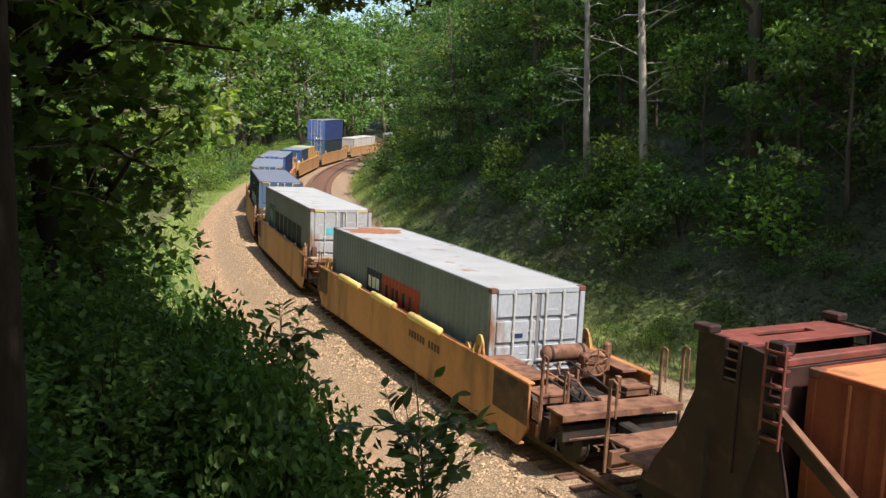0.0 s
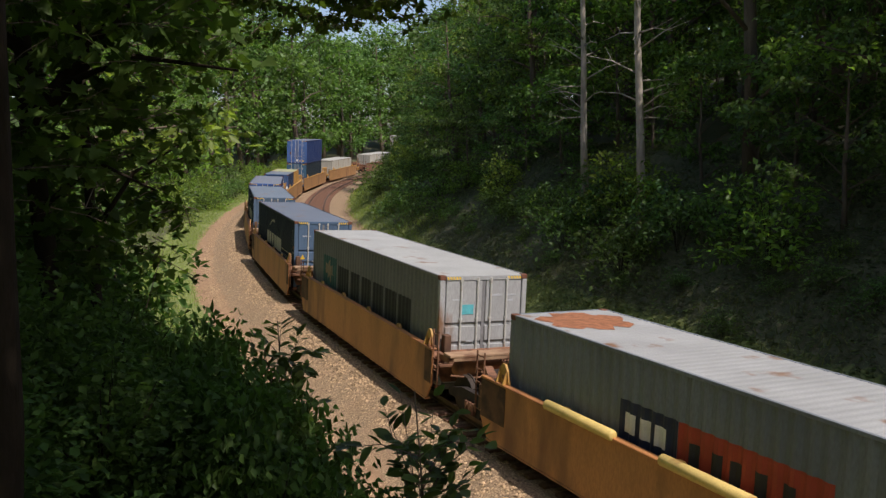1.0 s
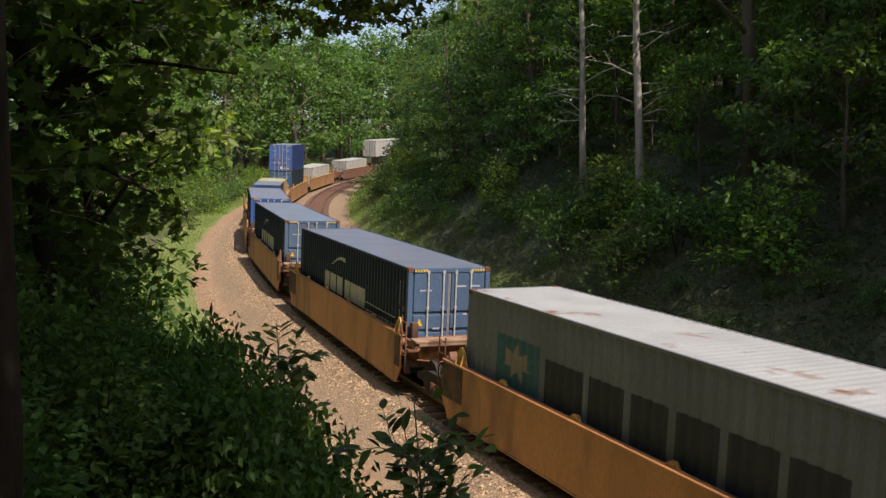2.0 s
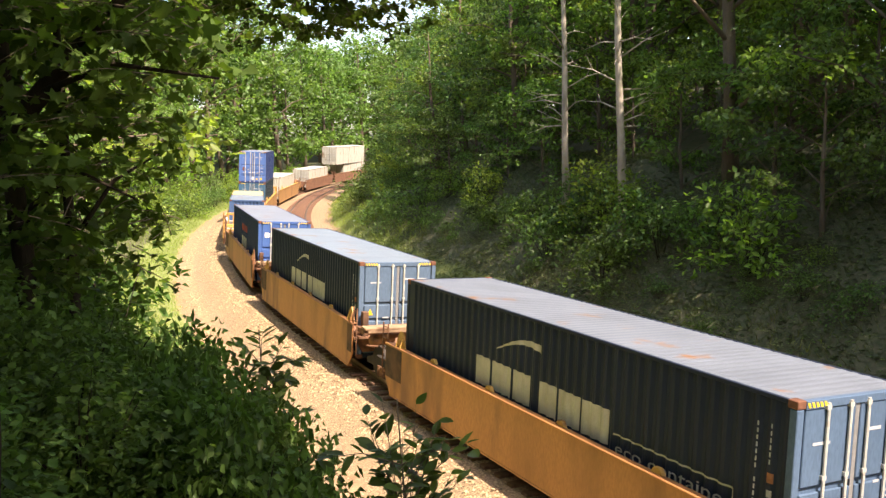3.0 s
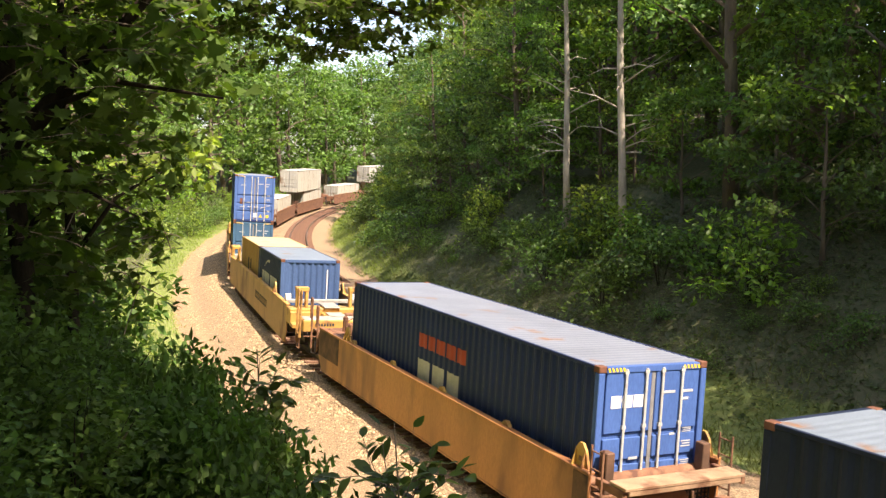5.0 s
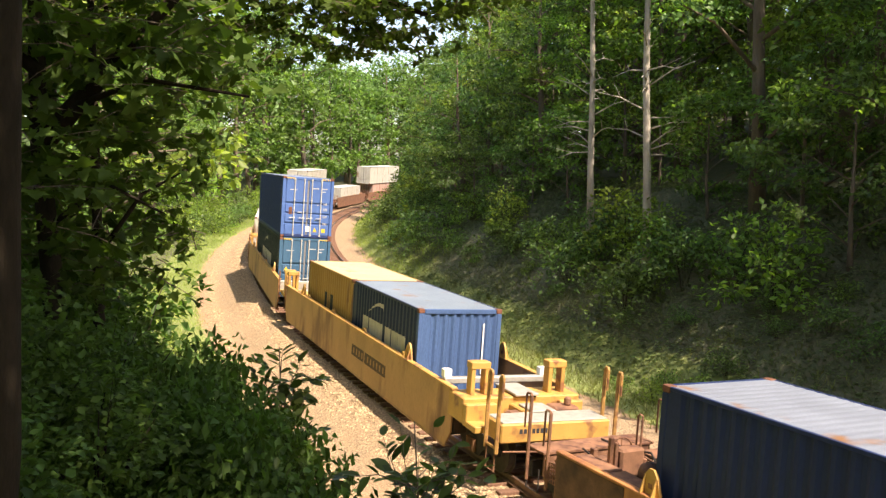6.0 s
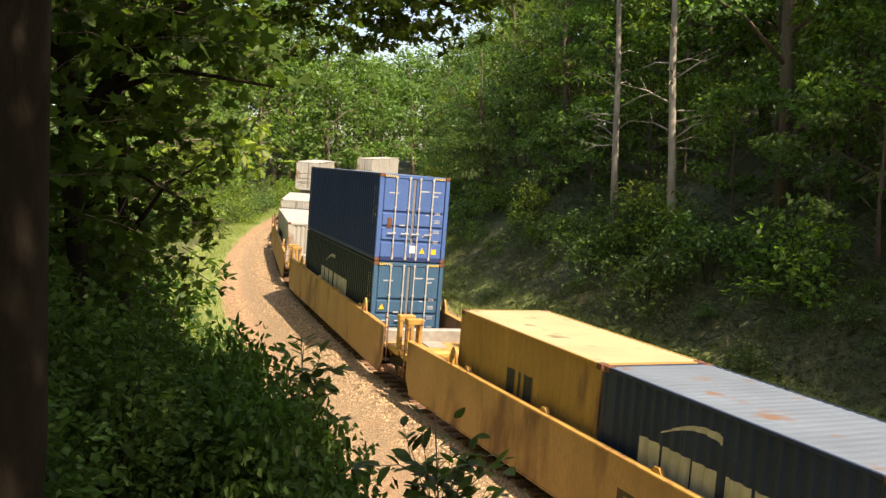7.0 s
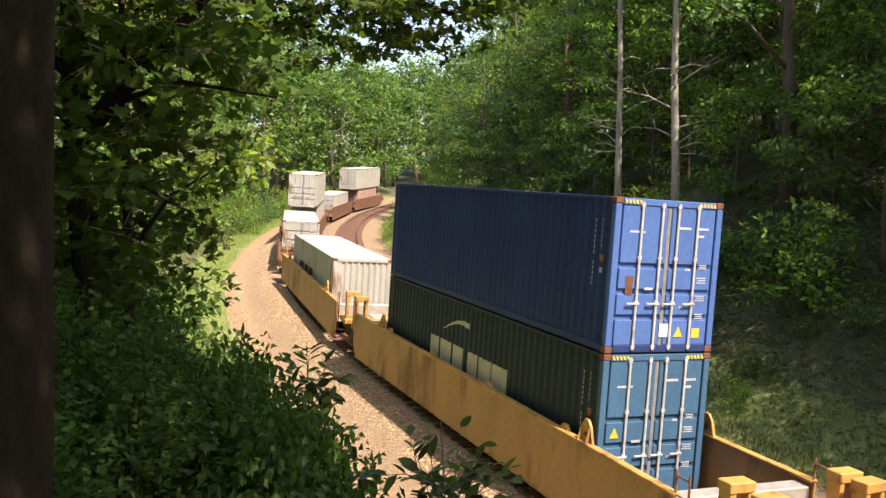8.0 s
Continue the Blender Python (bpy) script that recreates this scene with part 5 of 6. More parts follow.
def motions():
    times = [k * 0.5 for k in range(17)]
    for ob, s, length, over, local in RIDERS:
        rows = []
        for t, gone in zip(times, GONE):
            m = track_pose(s + length / 2 - gone, 0.0, length / 2 + over)
            rows.append((t, m @ local))
        walk(ob, rows)
    fine = [k / 20 for k in range(161)]
    for ws, x in WHEELS:
        walk(ws, [(t, pose(x, 0, 0.46, 0, -math.degrees(float(np.interp(t, times, GONE)) / 0.46), 0)) for t in fine])


# -- vegetation --
LEAF_V = np.array([(0, 0, 0), (0.3, 0.45, 0.1), (0, 1, -0.08), (-0.3, 0.45, 0.1)], float)
LEAF_F = np.array([(0, 1, 2), (0, 2, 3)])
MAPLE = [(0, 0), (0.16, 0.12), (0.46, 0.02), (0.36, 0.24), (0.56, 0.50), (0.26, 0.50), (0.24, 0.68), (0, 1.0), (-0.24, 0.68), (-0.26, 0.50), (-0.56, 0.50), (-0.36, 0.24), (-0.46, 0.02), (-0.16, 0.12)]
MAPLE_V = np.array([(0, 0.42, -0.06)] + [(x, y, 0.12 * abs(x) - 0.08 * y * y) for x, y in MAPLE])
MAPLE_F = np.array([(0, k, k % 14 + 1) for k in range(1, 15)])
OVAL = [(0, 0), (0.17, 0.2), (0.24, 0.45), (0.17, 0.75), (0, 1.0), (-0.17, 0.75), (-0.24, 0.45), (-0.17, 0.2)]
OVAL_V = np.array([(0, 0.45, -0.05)] + [(x, y, 0.2 * abs(x) - 0.12 * y * y) for x, y in OVAL])
OVAL_F = np.array([(0, k, k % 8 + 1) for k in range(1, 9)])


LOBED = [(0, 0), (0.45, 0.08), (0.52, 0.5), (0.22, 0.54), (0, 1.0), (-0.22, 0.54), (-0.52, 0.5), (-0.45, 0.08)]
LOBED_S = (np.array([(0, 0.42, -0.04)] + [(x, y, 0.14 * abs(x) - 0.1 * y * y) for x, y in LOBED]), OVAL_F)


def leaf_mesh(name, at, out, size, r, V=LEAF_V, F=LEAF_F, flat=0.6):
    """One mesh of many leaves at places, each pointing roughly outwards with its face up."""
    n = len(at)
    d = out + r.normal(0, 0.55, (n, 3))
    d /= np.linalg.norm(d, axis=1)[:, None] + 1e-9
    up = np.array([0, 0, 1.0]) + r.normal(0, flat, (n, 3))
    x = np.cross(d, up)
    x /= np.linalg.norm(x, axis=1)[:, None] + 1e-9
    z = np.cross(x, d)
    sz = (size * r.uniform(0.65, 1.3, n))[:, None, None]
    P_ = at[:, None, :] + sz * (V[None, :, 0:1] * x[:, None] + V[None, :, 1:2] * d[:, None] + V[None, :, 2:3] * z[:, None])
    faces = (F[None] + (np.arange(n) * len(V))[:, None, None]).reshape(-1, F.shape[1])
    return mesh_np(name, P_.reshape(-1, 3), faces)


def clumps(r, centres, radius, per, low=0.6):
    """Leaf places round clump centres, and the way each looks."""
    c = np.repeat(centres, per, axis=0)
    v = r.normal(0, 1, c.shape)
    v /= np.linalg.norm(v, axis=1)[:, None]
    rad = np.repeat(radius, per) * r.uniform(0.35, 1.0, len(c)) ** 0.6
    off = v * rad[:, None] * np.array([1, 1, low])
    return c + off, v * np.array([1, 1, 0.5])


def tree(kind, seed, tall, spread_, base, leaf, bark, size=0.3, n_clump=46, per=80, label="", girth=0.0125, snags=0, sway=1.0):
    """A tapered trunk, limbs that fork from it, and a crown of clumped leaves. base: height of the lowest limbs."""
    r = np.random.default_rng(seed)
    root = tagged(new(kind), label, "tree")
    bend = r.normal(0, 0.25, (6, 2)).cumsum(0) * tall / 40 * sway
    zs = np.linspace(-0.4, tall * 0.86, 6)
    path = [(bend[k, 0], bend[k, 1], zs[k]) for k in range(6)]
    r0 = tall * girth
    bm, ends = tube(bmesh.new(), path, [r0 * 1.35, r0, r0 * 0.85, r0 * 0.65, r0 * 0.42, r0 * 0.15], 9), []
    for k in range(14):
        z = base + (tall * 0.82 - base) * (k / 13) ** 0.9
        a = k * 2.4 + r.uniform(-0.4, 0.4)
        reach = spread_ * (0.55 + 0.5 * math.sin(math.pi * (0.18 + 0.75 * k / 13))) * r.uniform(0.75, 1.1)
        o = Vector((np.interp(z, zs, bend[:, 0]), np.interp(z, zs, bend[:, 1]), z))
        tip = o + Vector((math.cos(a) * reach, math.sin(a) * reach, reach * r.uniform(0.15, 0.6)))
        mid = o.lerp(tip, 0.5) + Vector((0, 0, reach * 0.12))
        rr = r0 * (0.42 - 0.22 * k / 13)
        tube(bm, [o, mid, tip], [rr, rr * 0.6, rr * 0.2], 6)
        ends += [mid.lerp(tip, q) for q in (0.2, 0.7, 1.05)]
    for k in range(snags):  # bare dead branches low on the trunk
        z, a = base * r.uniform(0.35, 0.95), r.uniform(0, math.tau)
        o = Vector((np.interp(z, zs, bend[:, 0]), np.interp(z, zs, bend[:, 1]), z))
        d = Vector((math.cos(a), math.sin(a), r.uniform(-0.2, 0.5))) * r.uniform(1.0, 2.4)
        tube(bm, [o, o + d * 0.5 + Vector((0, 0, 0.15)), o + d], [0.04, 0.025, 0.008], 5)
        tube(bm, [o + d * 0.5 + Vector((0, 0, 0.15)), o + d * 0.8 + Vector((0.3, -0.2, 0.5))], [0.018, 0.006], 5)
    part("trunk", bm, M[bark], root, smooth=True)
    ends = np.array([list(e) for e in ends])
    pick = ends[r.integers(0, len(ends), n_clump)] + r.normal(0, spread_ * 0.13, (n_clump, 3))
    pick = np.concatenate([pick, np.array([[bend[5, 0], bend[5, 1], tall * 0.9]]) + r.normal(0, spread_ * 0.18, (4, 3))])
    at, out = clumps(r, pick, spread_ * r.uniform(0.12, 0.30, len(pick)), per, 0.42 if size < 0.4 else 0.65)
    link_mesh("crown", leaf_mesh("crown", at, out * np.array([1, 1, 0.5]) - np.array([0, 0, 0.25]), size, r, flat=0.85), M[leaf], root)
    return root


def bush(kind, seed, wide, tall, leaf, size=0.16, n=16, per=50, label="", shape=(LEAF_V, LEAF_F), group="", droop=0.0):
    """Stems from one root and clumped leaves down to the ground."""
    r = np.random.default_rng(seed)
    root = tagged(new(kind), label, "bush", group)
    bm, tips = bmesh.new(), []
    for k in range(7):
        a, lean = r.uniform(0, math.tau), r.uniform(0.2, 1.0) * wide / 2
        tip = Vector((math.cos(a) * lean, math.sin(a) * lean, tall * r.uniform(0.6, 1.0)))
        tube(bm, [(0, 0, -0.2), tip * 0.5 + Vector((0, 0, tall * 0.1)), tip * 0.92], [0.016, 0.011, 0.003], 5)
        tips.append(tip)
    part("stem", bm, M["dark_bark"], root)
    c = np.stack([r.normal(0, wide * 0.27, n), r.normal(0, wide * 0.27, n), tall * r.uniform(0.1, 0.95, n)], 1)
    c[:, 2] *= np.clip(1.25 - (c[:, 0] ** 2 + c[:, 1] ** 2) / (wide * 0.6) ** 2, 0.25, 1)
    at, out = clumps(r, c, r.uniform(0.16, 0.3, n) * wide, per)
    at[:, 2] = np.maximum(at[:, 2], 0.02)
    out = out * np.array([1, 1, 1 - droop]) - np.array([0, 0, 0.3 * droop])
    link_mesh("foliage", leaf_mesh("foliage", at, out, size, r, *shape, flat=0.6 - 0.25 * droop), M[leaf], root)
    return root


def plant(proto, s, off, turn=0.0, size=1.0, lean=0.0, sink=0.15):
    p = on_track(s, off)
    z = float(height(np.array([s]), np.array([off]))[0]) - sink
    return copy_thing(proto, pose(p.x, p.y, z, lean, 0, turn) @ Matrix.Scale(1, 4)) if size == 1.0 else scaled(proto, p.x, p.y, z, turn, size, lean)


def scaled(proto, x, y, z, turn, size, lean):
    ob = copy_thing(proto, pose(x, y, z, lean, 0, turn))
    ob.scale = (size, size, size)
    return ob


LB = "tall broadleaf forest tree with dense green summer crown"
NEAR_TREES = [tree("forest_tree", 11, 21, 4.8, 2.6, "leaf_a", "bark", 0.265, 80, 64, LB), tree("forest_tree", 12, 18, 4.6, 1.6, "leaf_b", "bark", 0.26, 80, 64, LB),
              tree("forest_tree", 13, 23, 4.6, 4.5, "leaf_c", "bark", 0.265, 80, 64, LB), tree("forest_tree", 14, 15, 4.4, 1.0, "leaf_b", "bark", 0.25, 80, 64, LB)]
FAR_TREES = [tree("forest_tree", 21, 22, 5.6, 2.0, "leaf_a", "bark", 0.60, 76, 31, LB), tree("forest_tree", 22, 19, 5.4, 1.2, "leaf_far", "bark", 0.58, 76, 31, LB),
             tree("forest_tree", 23, 24, 5.6, 3.0, "leaf_far", "bark", 0.60, 76, 31, LB), tree("forest_tree", 24, 17, 5.0, 0.8, "leaf_a", "bark", 0.54, 76, 31, LB)]
UNDER = [tree("understory_tree", 71, 8, 3.1, 0.3, "leaf_c", "bark", 0.27, 54, 36, "small leafy understory tree with branches to the ground"),
         tree("understory_tree", 72, 6.5, 2.9, 0.2, "leaf_a", "bark", 0.26, 54, 36, "small leafy understory tree with branches to the ground")]
BARE = [tree("slender_tree", 41, 24, 3.6, 12.0, "leaf_c", "pale_bark", 0.32, 40, 70, "slender pale-barked tree with bare lower trunk", 0.0066, 16, 0.3)]
BUSHES = [bush("shrub", 31, 3.4, 2.6, "leaf_c", 0.22, label="dense dark green forest shrub"), bush("shrub", 32, 2.6, 1.7, "leaf_a", 0.19, label="leafy green shrub on the slope"),
          bush("shrub", 33, 3.0, 3.4, "leaf_b", 0.22, n=22, label="tall light green shrub")]


def ground_at(x, y):
    s, o = plan_of(np.array([float(x)]), np.array([float(y)]))
    return float(height(s, o)[0])


def glade(s, o):
    """The small clearing round the two pale trunks."""
    p = on_track(s, o)
    return 27 < p.y < 42 and -0.5 < p.x - (p.y * 0.168) < 3.4 and o < 17


def forest():
    r = random.Random(4)
    # inner slope of the cutting
    for row, (off, step) in enumerate(((15.5, 7.8), (20.5, 6.6), (28, 6.4))):
        s = (-2.0, -4.0, -12.0)[row]
        while s < 140 - row * 12:
            far = row > 1 or s > 75
            k = r.randrange(4)
            o = off + r.uniform(-1.6, 1.6)
            if s > 40 and row == 0:
                o += 1.0
            size = r.uniform(0.6, 1.05) if row == 0 else r.uniform(0.85, 1.2)
            if s > 36:
                size *= (0.62, 0.85, 1.1)[row]
                s += (3.0, 2.0, 0.0)[row]
            if not glade(s, o):
                plant((FAR_TREES if far else NEAR_TREES)[k], s + r.uniform(-1.5, 1.5), o, r.uniform(0, 360), size)
            s += step
    # tall trees added higher up, which shade the slope
    for off, step, s0, s1 in ((23, 5.5, 10, 42), (30, 7.0, 6, 46), (38, 9.0, -20, 110)):
        s = float(s0)
        while s < s1:
            k = r.randrange(4)
            plant(FAR_TREES[k] if off > 30 else NEAR_TREES[(0, 2, 0, 2)[k]], s + r.uniform(-1.5, 1.5), off + r.uniform(-2, 2), r.uniform(0, 360), r.uniform(1.1, 1.4) if off < 34 else r.uniform(0.95, 1.25))
            s += step
    # trees beside the near line, mostly out of view, placed to shade the slope
    for s, o, k, size in ((-19, 14.5, 0, 0.95), (-28, 15, 2, 0.95), (-12, 15.0, 3, 0.95), (-7.5, 15.2, 1, 0.95), (-15, 19, 0, 1.0), (-9, 20, 2, 1.0), (-3, 19.5, 1, 1.0)):
        plant(NEAR_TREES[k], s, o, 50 * s, size)
    # outer side of the bend and behind it
    for row, (off, step) in enumerate(((-12.5, 6.5), (-20, 7.0), (-29, 10.0))):
        s = 26 + row * 2 + (64 if row == 2 else 0)
        while s < 225:
            plant((NEAR_TREES if s < 75 and row == 0 else FAR_TREES)[r.randrange(4)], s + r.uniform(-2, 2), off + r.uniform(-2, 2), r.uniform(0, 360), r.uniform(0.85, 1.15) * (1.22 if s > 85 else 1.0))
            s += step
    # tall trees along the near bank, mostly unseen, added to dim the train's sides
    for row, off in enumerate((-13.5, -18.5)):
        for k in range(6):
            s = -6 + 6 * k + 3 * row
            plant((NEAR_TREES if row == 0 else FAR_TREES)[(k + row) % 4], s, off - 0.12 * max(s, 0) * (row == 0) + r.uniform(-0.8, 0.8), r.uniform(0, 360), r.uniform(1.0, 1.2))
    # two pale trunks on the slope
    for x, y, turn, size in ((8.20, 35.05, 40, 1.0), (6.66, 40.40, 200, 0.95)):
        scaled(BARE[0], x, y, ground_at(x, y) - 0.2, turn, size, 0)
        for k in range(3):
            bx, by = x * 0.93 - 0.9 + 0.9 * k, y * 0.93 + 0.3 * k
            scaled(BUSHES[k % 2], bx, by, ground_at(bx, by) - 0.1, 80 * k, 0.9, 0)
    # undergrowth
    for off, step, ks in ((10.6, 3.4, (1, 1, 0)), (12.6, 2.9, (0, 1, 2))):
        s = 1.0
        while s < 95:
            kb = r.choice(ks)
            if s < 30 and off < 12:
                s += step
                continue
            plant(BUSHES[kb], s + r.uniform(-1, 1), off + 2.0 * float(ease(s, 50, 75)) + r.uniform(-1.2, 1.2), r.uniform(0, 360), r.uniform(0.65, 1.15))
            s += step
    for off, step in ((13.8, 4.2), (17.4, 4.8), (31.0, 6.0)):
        s = -4.0
        while s < 112:
            if not glade(s, off):
                plant(r.choice(UNDER), s + r.uniform(-1.2, 1.2), off + 2.0 * float(ease(s, 50, 75)) + r.uniform(-1.0, 1.0), r.uniform(0, 360), r.uniform(0.5, 0.9) if off < 15 else r.uniform(0.8, 1.3))
            s += step
    for off, step in ((-7.4, 3.0), (-10.0, 3.5)):
        s = 24.0
        while s < 140:
            plant(BUSHES[r.choice((2, 1, 2, 0))], s + r.uniform(-1, 1), off - 4.6 * (1 - float(ease(s, 24, 75))) + r.uniform(-0.6, 0.6), r.uniform(0, 360), r.uniform(0.7, 1.2))
            s += step
    # rank growth at the foot of the slope
    for x, y, k, size in ((-4.2, 65.0, 2, 0.55), (-3.4, 66.5, 1, 0.6), (6.2, 25.4, 2, 0.30), (6.9, 26.6, 1, 0.42), (5.4, 27.0, 1, 0.35), (7.6, 24.6, 2, 0.36), (8.4, 25.6, 0, 0.4)):
        scaled(BUSHES[k], x, y, ground_at(x, y) - 0.05, 50 * x, size, 0)
    # low growth on the shaded part of the slope
    for k in range(34):
        plant(BUSHES[(0, 1, 0)[k % 3]], -9 + 39 * k / 33 + r.uniform(-1, 1), r.uniform(9.6, 14.2), r.uniform(0, 360), r.uniform(0.26, 0.5))
    # out-of-view trees added on the slope beside the near line, for their shadows
    for x, y, k, sz in ((17.5, 10, 0, 1.0), (21, 14, 2, 1.05), (18, 4, 1, 1.1), (24, 18, 0, 1.1), (22, 8, 2, 1.0), (14.8, 16.5, 3, 1.0), (26, 12, 1, 1.1)):
        scaled(NEAR_TREES[k], x, y, ground_at(x, y) - 0.2, 61 * x, sz, 0)
    # trees added behind the camera, mostly unseen, whose crowns shade the bank
    for x, y, k, sz in ((5.5, -6, 0, 0.95), (-1.5, -5.5, 1, 1.0), (9, -12, 2, 1.0), (2, -13, 3, 1.1), (-7, -3, 0, 0.9), (-9, 4, 1, 0.9), (-10, 11, 2, 0.9), (-9, 18, 3, 1.0), (-14, 24, 0, 1.0),
                        (-15, 8, 1, 1.0), (-17, 16, 2, 1.0), (-13, 32, 3, 0.9), (-8, -10, 2, 1.0)):
        s, o = plan_of(np.array([float(x)]), np.array([float(y)]))
        scaled((NEAR_TREES if y > 3 else FAR_TREES)[k], x, y, float(height(s, o)[0]) - 0.2, 77 * x, sz, 0)


forest()
for p_ in NEAR_TREES + FAR_TREES + UNDER + BARE + BUSHES:  # the first of each kind stands in the wood too
    q_ = on_track(60 + 7 * (NEAR_TREES + FAR_TREES + UNDER + BARE + BUSHES).index(p_), 44)
    p_.location = (q_.x, q_.y, float(height(np.array([70.0]), np.array([44.0]))[0]) - 0.2)


# -- the bank before the camera --
def crown_tree(kind, label, trunk, limbs, centres, radii, sprays, per, size, seed, shape, rad=0.14, bark="bark", cull=None):
    """A near tree: a trunk path, limbs, and flat sprays of single leaves on twigs in an ellipsoid crown."""
    r = np.random.default_rng(seed)
    root = tagged(new(kind), label, "tree")
    n = len(trunk)
    bm = tube(bmesh.new(), trunk, [rad * (1 - 0.55 * k / (n - 1)) for k in range(n)], 14)
    part("trunk", bm, M[bark], root, smooth=True)
    for path, r0 in limbs:
        part("limb", tube(bmesh.new(), path, [r0 * (1 - 0.7 * k / (len(path) - 1)) for k in range(len(path))], 8), M[bark], root, smooth=True)
    v = r.normal(0, 1, (sprays, 3))
    v /= np.linalg.norm(v, axis=1)[:, None]
    c = np.array(centres)[r.integers(0, len(centres), sprays)] + v * (r.uniform(0.2, 1, sprays) ** 0.5)[:, None] * np.array(radii)
    if cull is not None:
        c = c[[cull(q) for q in c]]
    # twigs: from inside each spray outwards
    d = r.normal(0, 1, c.shape) * np.array([1, 1, 0.3])
    d /= np.linalg.norm(d, axis=1)[:, None]
    bm = bmesh.new()
    for q, w in zip(c, d):
        tube(bm, [q - w * 0.32, q + np.array([0, 0, 0.03]), q + w * 0.3], [0.005, 0.004, 0.0015], 4)
    part("twig", bm, M["bark"], root)
    t = r.uniform(-1, 1, (len(c), per))
    at = (c[:, None] + d[:, None] * t[:, :, None] * 0.32).reshape(-1, 3)
    side = np.cross(np.repeat(d, per, 0), np.array([0, 0, 1.0])) * np.where(r.random(len(at)) < 0.5, 1, -1)[:, None]
    out = side + np.repeat(d, per, 0) * 0.5 + np.array([0, 0, -0.35])
    at = at + side * r.uniform(0.0, 0.1, (len(at), 1))
    link_mesh("crown", leaf_mesh("crown", at, out * 1.1, size, r, *shape, flat=0.7), M["leaf_near"], root)
    return root


MAPLE_S, OVAL_S = (MAPLE_V, MAPLE_F), (OVAL_V, OVAL_F)
g0 = ground_at(-1.47, 2.61)
# the crown overhead is out of view, thickened to shade trunk and bank
crown_tree("standing_tree", "dark smooth-barked tree trunk on the bank", [(-1.70, 2.66, g0 - 0.3), (-1.53, 2.62, 5.8), (-1.46, 2.61, 6.5), (-1.37, 2.62, 7.6), (-1.3, 2.7, 11.0)],
           [([(-1.33, 2.7, 9.5), (-0.6, 2.4, 10.5), (0.6, 2.0, 11.2)], 0.06), ([(-1.32, 2.7, 10.2), (-2.4, 3.4, 11.2), (-3.0, 4.4, 12)], 0.06)],
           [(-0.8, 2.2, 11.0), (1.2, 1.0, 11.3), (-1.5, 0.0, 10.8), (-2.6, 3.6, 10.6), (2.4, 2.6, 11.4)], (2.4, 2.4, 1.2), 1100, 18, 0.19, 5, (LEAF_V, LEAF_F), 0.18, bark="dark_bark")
g1 = ground_at(-2.95, 6.3)
crown_tree("young_maple", "young maple with broad lobed leaves on the bank", [(-2.9, 6.3, g1 - 0.2), (-2.95, 6.3, 5.6), (-3.05, 6.4, 7.0), (-3.0, 6.5, 10.0)],
           [([(-3.0, 6.35, 6.9), (-2.5, 6.5, 7.5), (-1.95, 6.6, 8.1), (-1.4, 6.7, 8.4)], 0.085), ([(-2.98, 6.4, 7.1), (-2.2, 6.3, 7.35), (-1.4, 6.1, 7.2)], 0.03),
            ([(-3.0, 6.4, 7.4), (-3.6, 6.0, 8.0), (-4.1, 5.7, 8.6)], 0.05), ([(-2.96, 6.35, 6.3), (-2.4, 6.0, 6.6), (-1.95, 5.8, 6.4)], 0.025)],
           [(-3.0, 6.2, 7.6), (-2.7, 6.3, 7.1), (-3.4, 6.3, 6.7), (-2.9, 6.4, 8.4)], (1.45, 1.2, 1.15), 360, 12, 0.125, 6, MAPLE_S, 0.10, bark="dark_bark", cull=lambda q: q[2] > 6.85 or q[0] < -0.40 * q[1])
g2 = ground_at(-5.0, 10.5)
crown_tree("overhanging_tree", "tree whose leafy branch hangs over the cutting", [(-5.0, 10.5, g2 - 0.2), (-4.9, 10.4, 7.0), (-4.6, 10.2, 9.5), (-4.4, 10.0, 13.0)],
           [([(-4.8, 10.3, 8.2), (-3.2, 9.8, 8.9), (-1.6, 9.4, 8.8), (-0.2, 9.2, 8.3)], 0.08), ([(-4.6, 10.2, 9.4), (-3.0, 9.4, 10.2), (-1.0, 9.0, 10.4), (0.6, 8.8, 10.2)], 0.08)],
           [(-1.5, 9.2, 8.45), (-2.6, 9.3, 8.6), (-0.9, 9.0, 8.4), (-0.4, 9.0, 8.6), (0.2, 9.1, 8.9), (-3.8, 9.6, 8.5), (-1.5, 9.0, 9.8), (-3.0, 9.3, 10.0)], (1.15, 1.0, 0.7), 760, 14, 0.088, 7, LOBED_S, 0.16, bark="dark_bark")

g3 = ground_at(-2.88, 6.81)
crown_tree("young_maple", "slim young maple with lobed leaves on the bank", [(-2.88, 6.81, g3 - 0.2), (-2.83, 6.81, 5.6), (-2.80, 6.81, 7.0), (-2.78, 6.81, 8.2)],
           [([(-2.83, 6.81, 6.0), (-2.48, 6.91, 6.5), (-2.13, 7.01, 6.7)], 0.025)],
           [(-2.78, 7.07, 6.60), (-2.62, 7.34, 6.35), (-2.72, 7.27, 5.93), (-2.78, 6.79, 5.67), (-2.56, 7.58, 6.74), (-2.91, 6.57, 6.23)], (0.62, 0.6, 0.5), 80, 11, 0.10, 9, MAPLE_S, 0.055, bark="dark_bark")

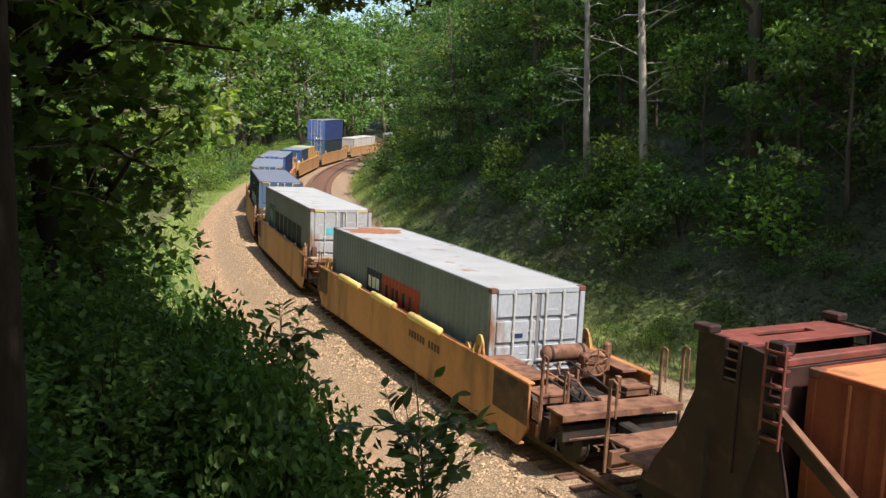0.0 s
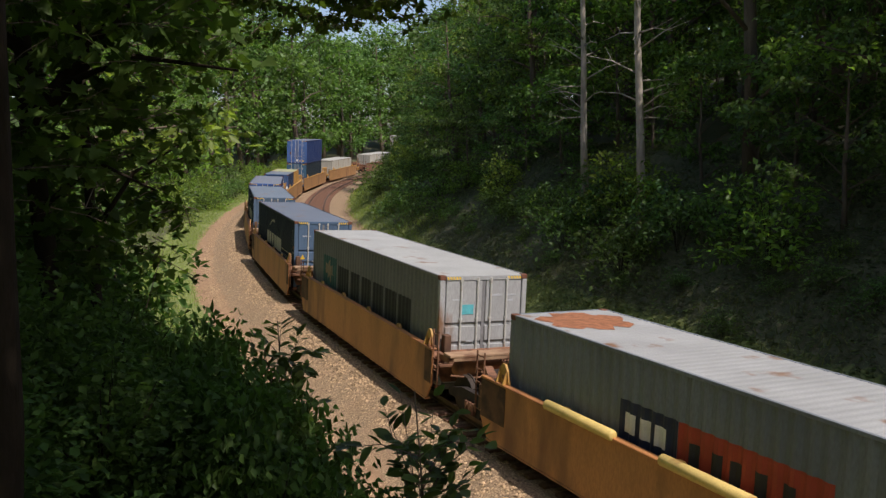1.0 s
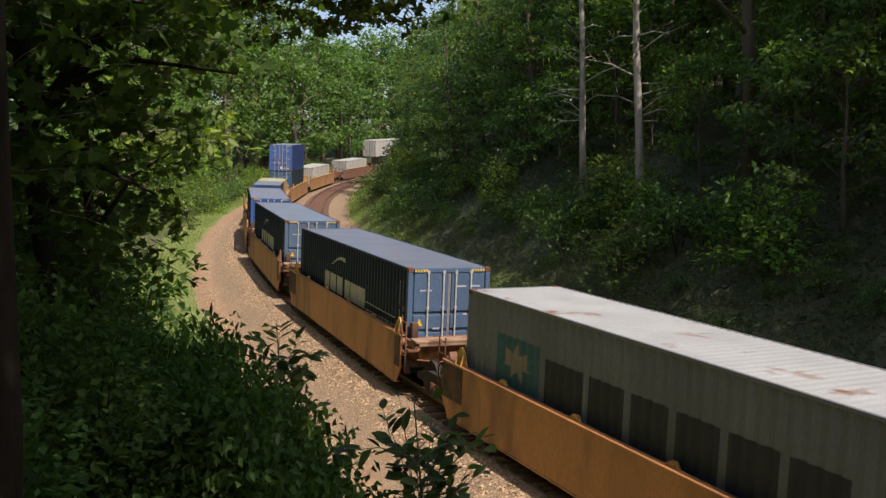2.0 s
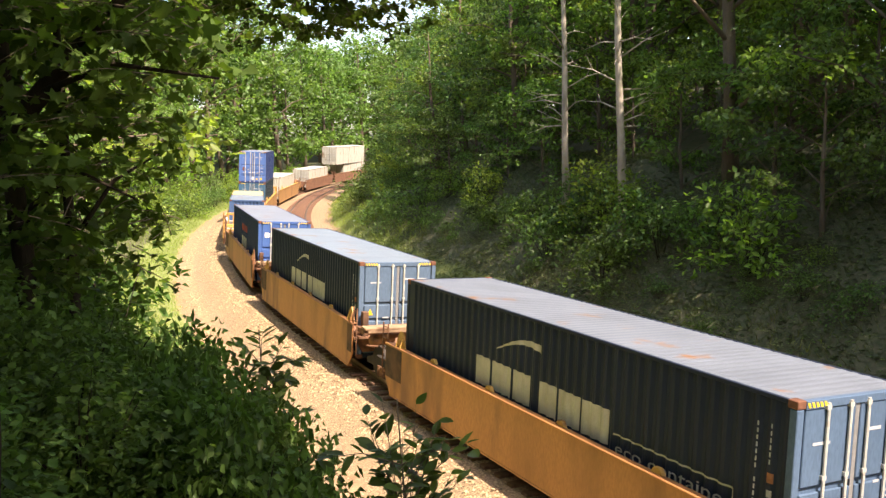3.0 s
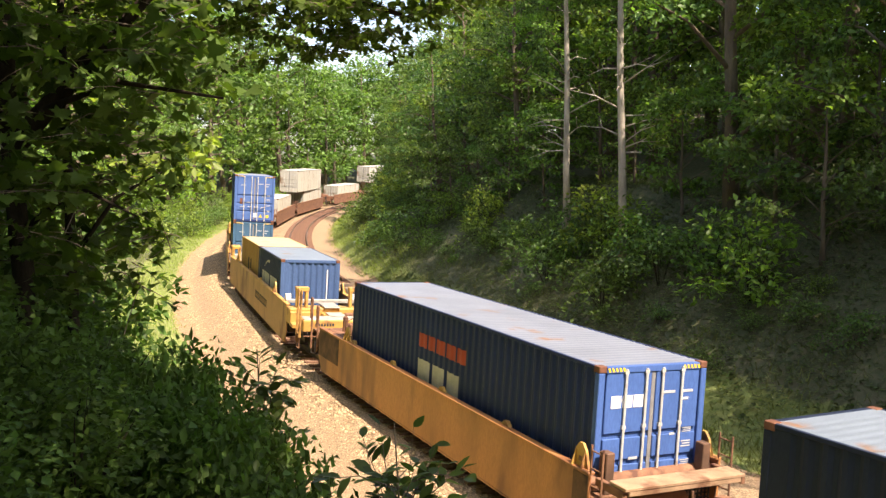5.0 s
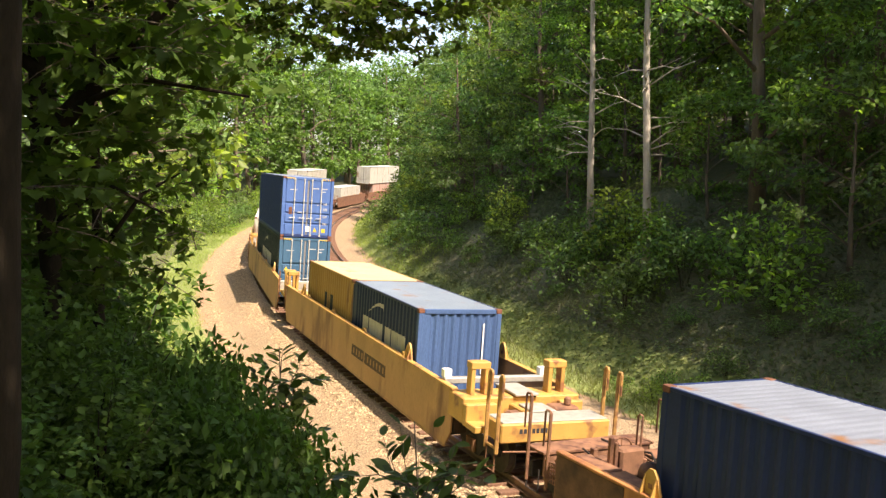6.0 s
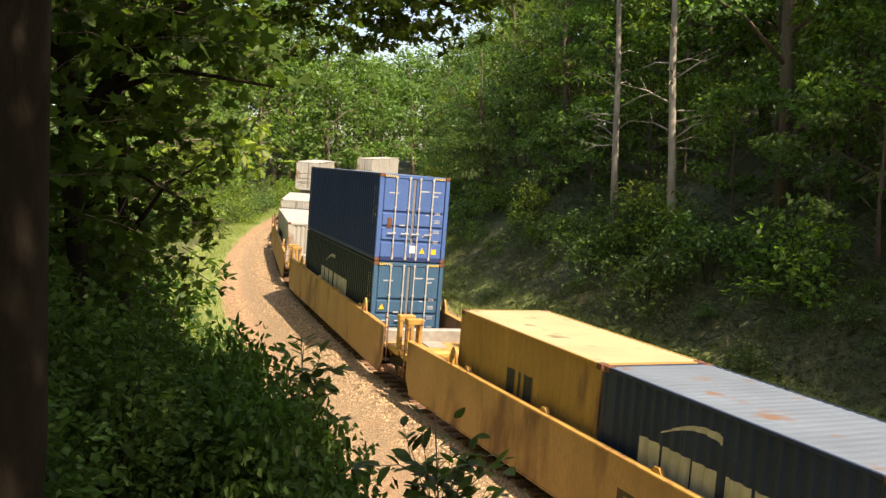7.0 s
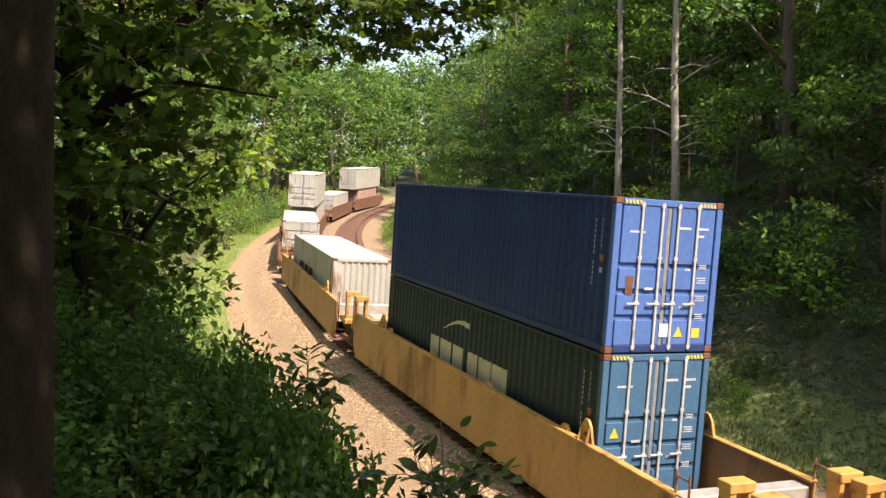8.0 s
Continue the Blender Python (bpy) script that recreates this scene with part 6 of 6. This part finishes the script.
SMALL_S = (LEAF_V * np.array([1.15, 1, 1]), LEAF_F)
NEAR_BUSHES = [bush("bank_shrub", 51, 1.5, 1.2, "leaf_shrub", 0.082, 46, 78, "dense dark green shrub on the shaded bank", SMALL_S, droop=0.6), bush("bank_shrub", 52, 1.7, 1.5, "leaf_shrub", 0.088, 46, 78, "dense dark green shrub on the shaded bank", SMALL_S, droop=0.6),
               bush("bank_shrub", 53, 1.5, 2.0, "leaf_shrub", 0.082, 50, 78, "tall leafy shrub at the edge of the bank", SMALL_S, droop=0.6)]
SHRUBS = [(-1.67, 3.54, 0.8), (-1.65, 4.1, 1.08), (-1.69, 5.14, 1.43), (-1.7, 6.14, 1.67), (-1.54, 6.64, 1.79), (-1.33, 6.59, 1.5), (-2.36, 5.46, 1.1), (-2.51, 6.98, 1.49), (-2.56, 8.54, 2.09),
          (-2.4, 8.2, 1.7), (-1.3, 3.22, 0.88), (-1.28, 4.25, 1.2), (-1.1, 4.61, 1.1), (-1.34, 2.76, 0.73), (-3.42, 10.41, 2.39), (-3.71, 12.45, 3.3), (-4.69, 14.25, 3.6), (-3.98, 12.3, 2.31),
          (-3.17, 8.42, 2.4), (-3.65, 8.21, 1.9), (-0.94, 5.05, 1.1), (-1.09, 6.92, 1.2), (-2.2, 4.6, 1.2), (-3.0, 6.0, 1.4), (-3.4, 7.2, 1.8), (-2.0, 3.6, 1.0), (-4.3, 10.2, 3.0), (-5.2, 12.5, 3.6), (-5.5, 16.5, 3.6)]
for k, (x, y, tall) in enumerate(SHRUBS):
    x -= 4.2 if y > 11 else 2.4 if y > 9 else 1.2 if y > 7 else 0.85 if y > 5.5 else 0.55
    tall *= 0.68 if 5.5 < y < 7 else 0.9
    proto = NEAR_BUSHES[k % 3]
    m_ = pose(x, y, ground_at(x, y) - 0.1, 0, 0, 67 * k)
    ob = copy_thing(proto, m_)
    sz = tall / (1.2, 1.5, 2.0)[k % 3]
    ob.scale = (max(0.85 * sz, 0.6), max(0.85 * sz, 0.6), sz)
# low shrubs at the edge of the bank, by their tops
for k, (x, y, top) in enumerate(((-1.95, 6.20, 5.50), (-1.64, 5.96, 5.44), (-1.39, 5.78, 5.29), (-1.16, 5.48, 5.18), (-0.97, 5.17, 5.06), (-0.82, 4.84, 4.96), (-1.06, 4.29, 5.38), (-1.39, 4.65, 5.47), (-1.74, 5.00, 5.59))):
    g_ = ground_at(x, y) - 0.1
    ob = copy_thing(NEAR_BUSHES[k % 2], pose(x, y, g_, 0, 0, 101 * k))
    sz = max(top - g_, 0.4) / (1.2, 1.5)[k % 2]
    ob.scale = (0.62, 0.62, sz * 0.92)
for k, p_ in enumerate(NEAR_BUSHES):
    p_.location = (-3.0 - k, 4.6 + k, ground_at(-3.0 - k, 4.6 + k) - 0.1)


def sapling(label, root_at, centre, spread_, n, seed, size=0.13, per=7):
    """A thin sapling: stem, side twigs, and single oval leaves set alternately along them."""
    r = np.random.default_rng(seed)
    root = tagged(new("sapling"), label, "sapling")
    at, out = [], []
    base, top = Vector(root_at), Vector(centre)
    part("stem", tube(bmesh.new(), [base, base.lerp(top, 0.5) + Vector((0.04, 0, 0)), top + Vector((0, 0, spread_[2]))], [0.013, 0.01, 0.004], 6), M["bark"], root)
    for k in range(n):
        v = Vector(r.normal(0, 1, 3)).normalized()
        t = top + Vector((v.x * spread_[0], v.y * spread_[1], v.z * spread_[2])) * float(r.uniform(0.6, 1.1))
        fork = base.lerp(top, float(r.uniform(0.55, 1.0)))
        mid = fork.lerp(t, 0.5) + Vector((0, 0, 0.05))
        part("twig", tube(bmesh.new(), [fork, mid, t], [0.005, 0.0035, 0.0015], 5), M["bark"], root)
        d = (t - fork).normalized()
        side = d.cross(Vector((0, 0, 1))).normalized()
        for j in range(per):
            q = 0.35 + 0.65 * j / (per - 1)
            p = fork.lerp(mid, q * 2) if q < 0.5 else mid.lerp(t, q * 2 - 1)
            at.append(list(p))
            out.append(list(side * (1.1 if j % 2 else -1.1) + d * 0.9 + Vector((0, 0, -0.15))))
    link_mesh("foliage", leaf_mesh("foliage", np.array(at), np.array(out) * 1.5, size, r, *OVAL_S, flat=0.35), M["leaf_sapling"], root)
    return root


SAP = "slender sapling with oval leaves at the edge of the bank"
sapling(SAP, (-1.38, 6.5, ground_at(-1.38, 6.5)), (-1.36, 6.7, 5.0), (0.40, 0.3, 0.28), 18, 61)
sapling(SAP, (-1.5, 6.4, ground_at(-1.5, 6.4)), (-1.42, 6.6, 4.55), (0.42, 0.3, 0.28), 18, 62)
sapling(SAP, (-1.1, 6.3, ground_at(-1.1, 6.3)), (-1.05, 6.4, 4.2), (0.34, 0.3, 0.22), 16, 64)
sapling("low sapling with dark oval leaves on the bank", (-0.2, 5.1, ground_at(-0.2, 5.1)), (-0.22, 5.1, 4.78), (0.42, 0.3, 0.36), 34, 63, per=6)

motions()
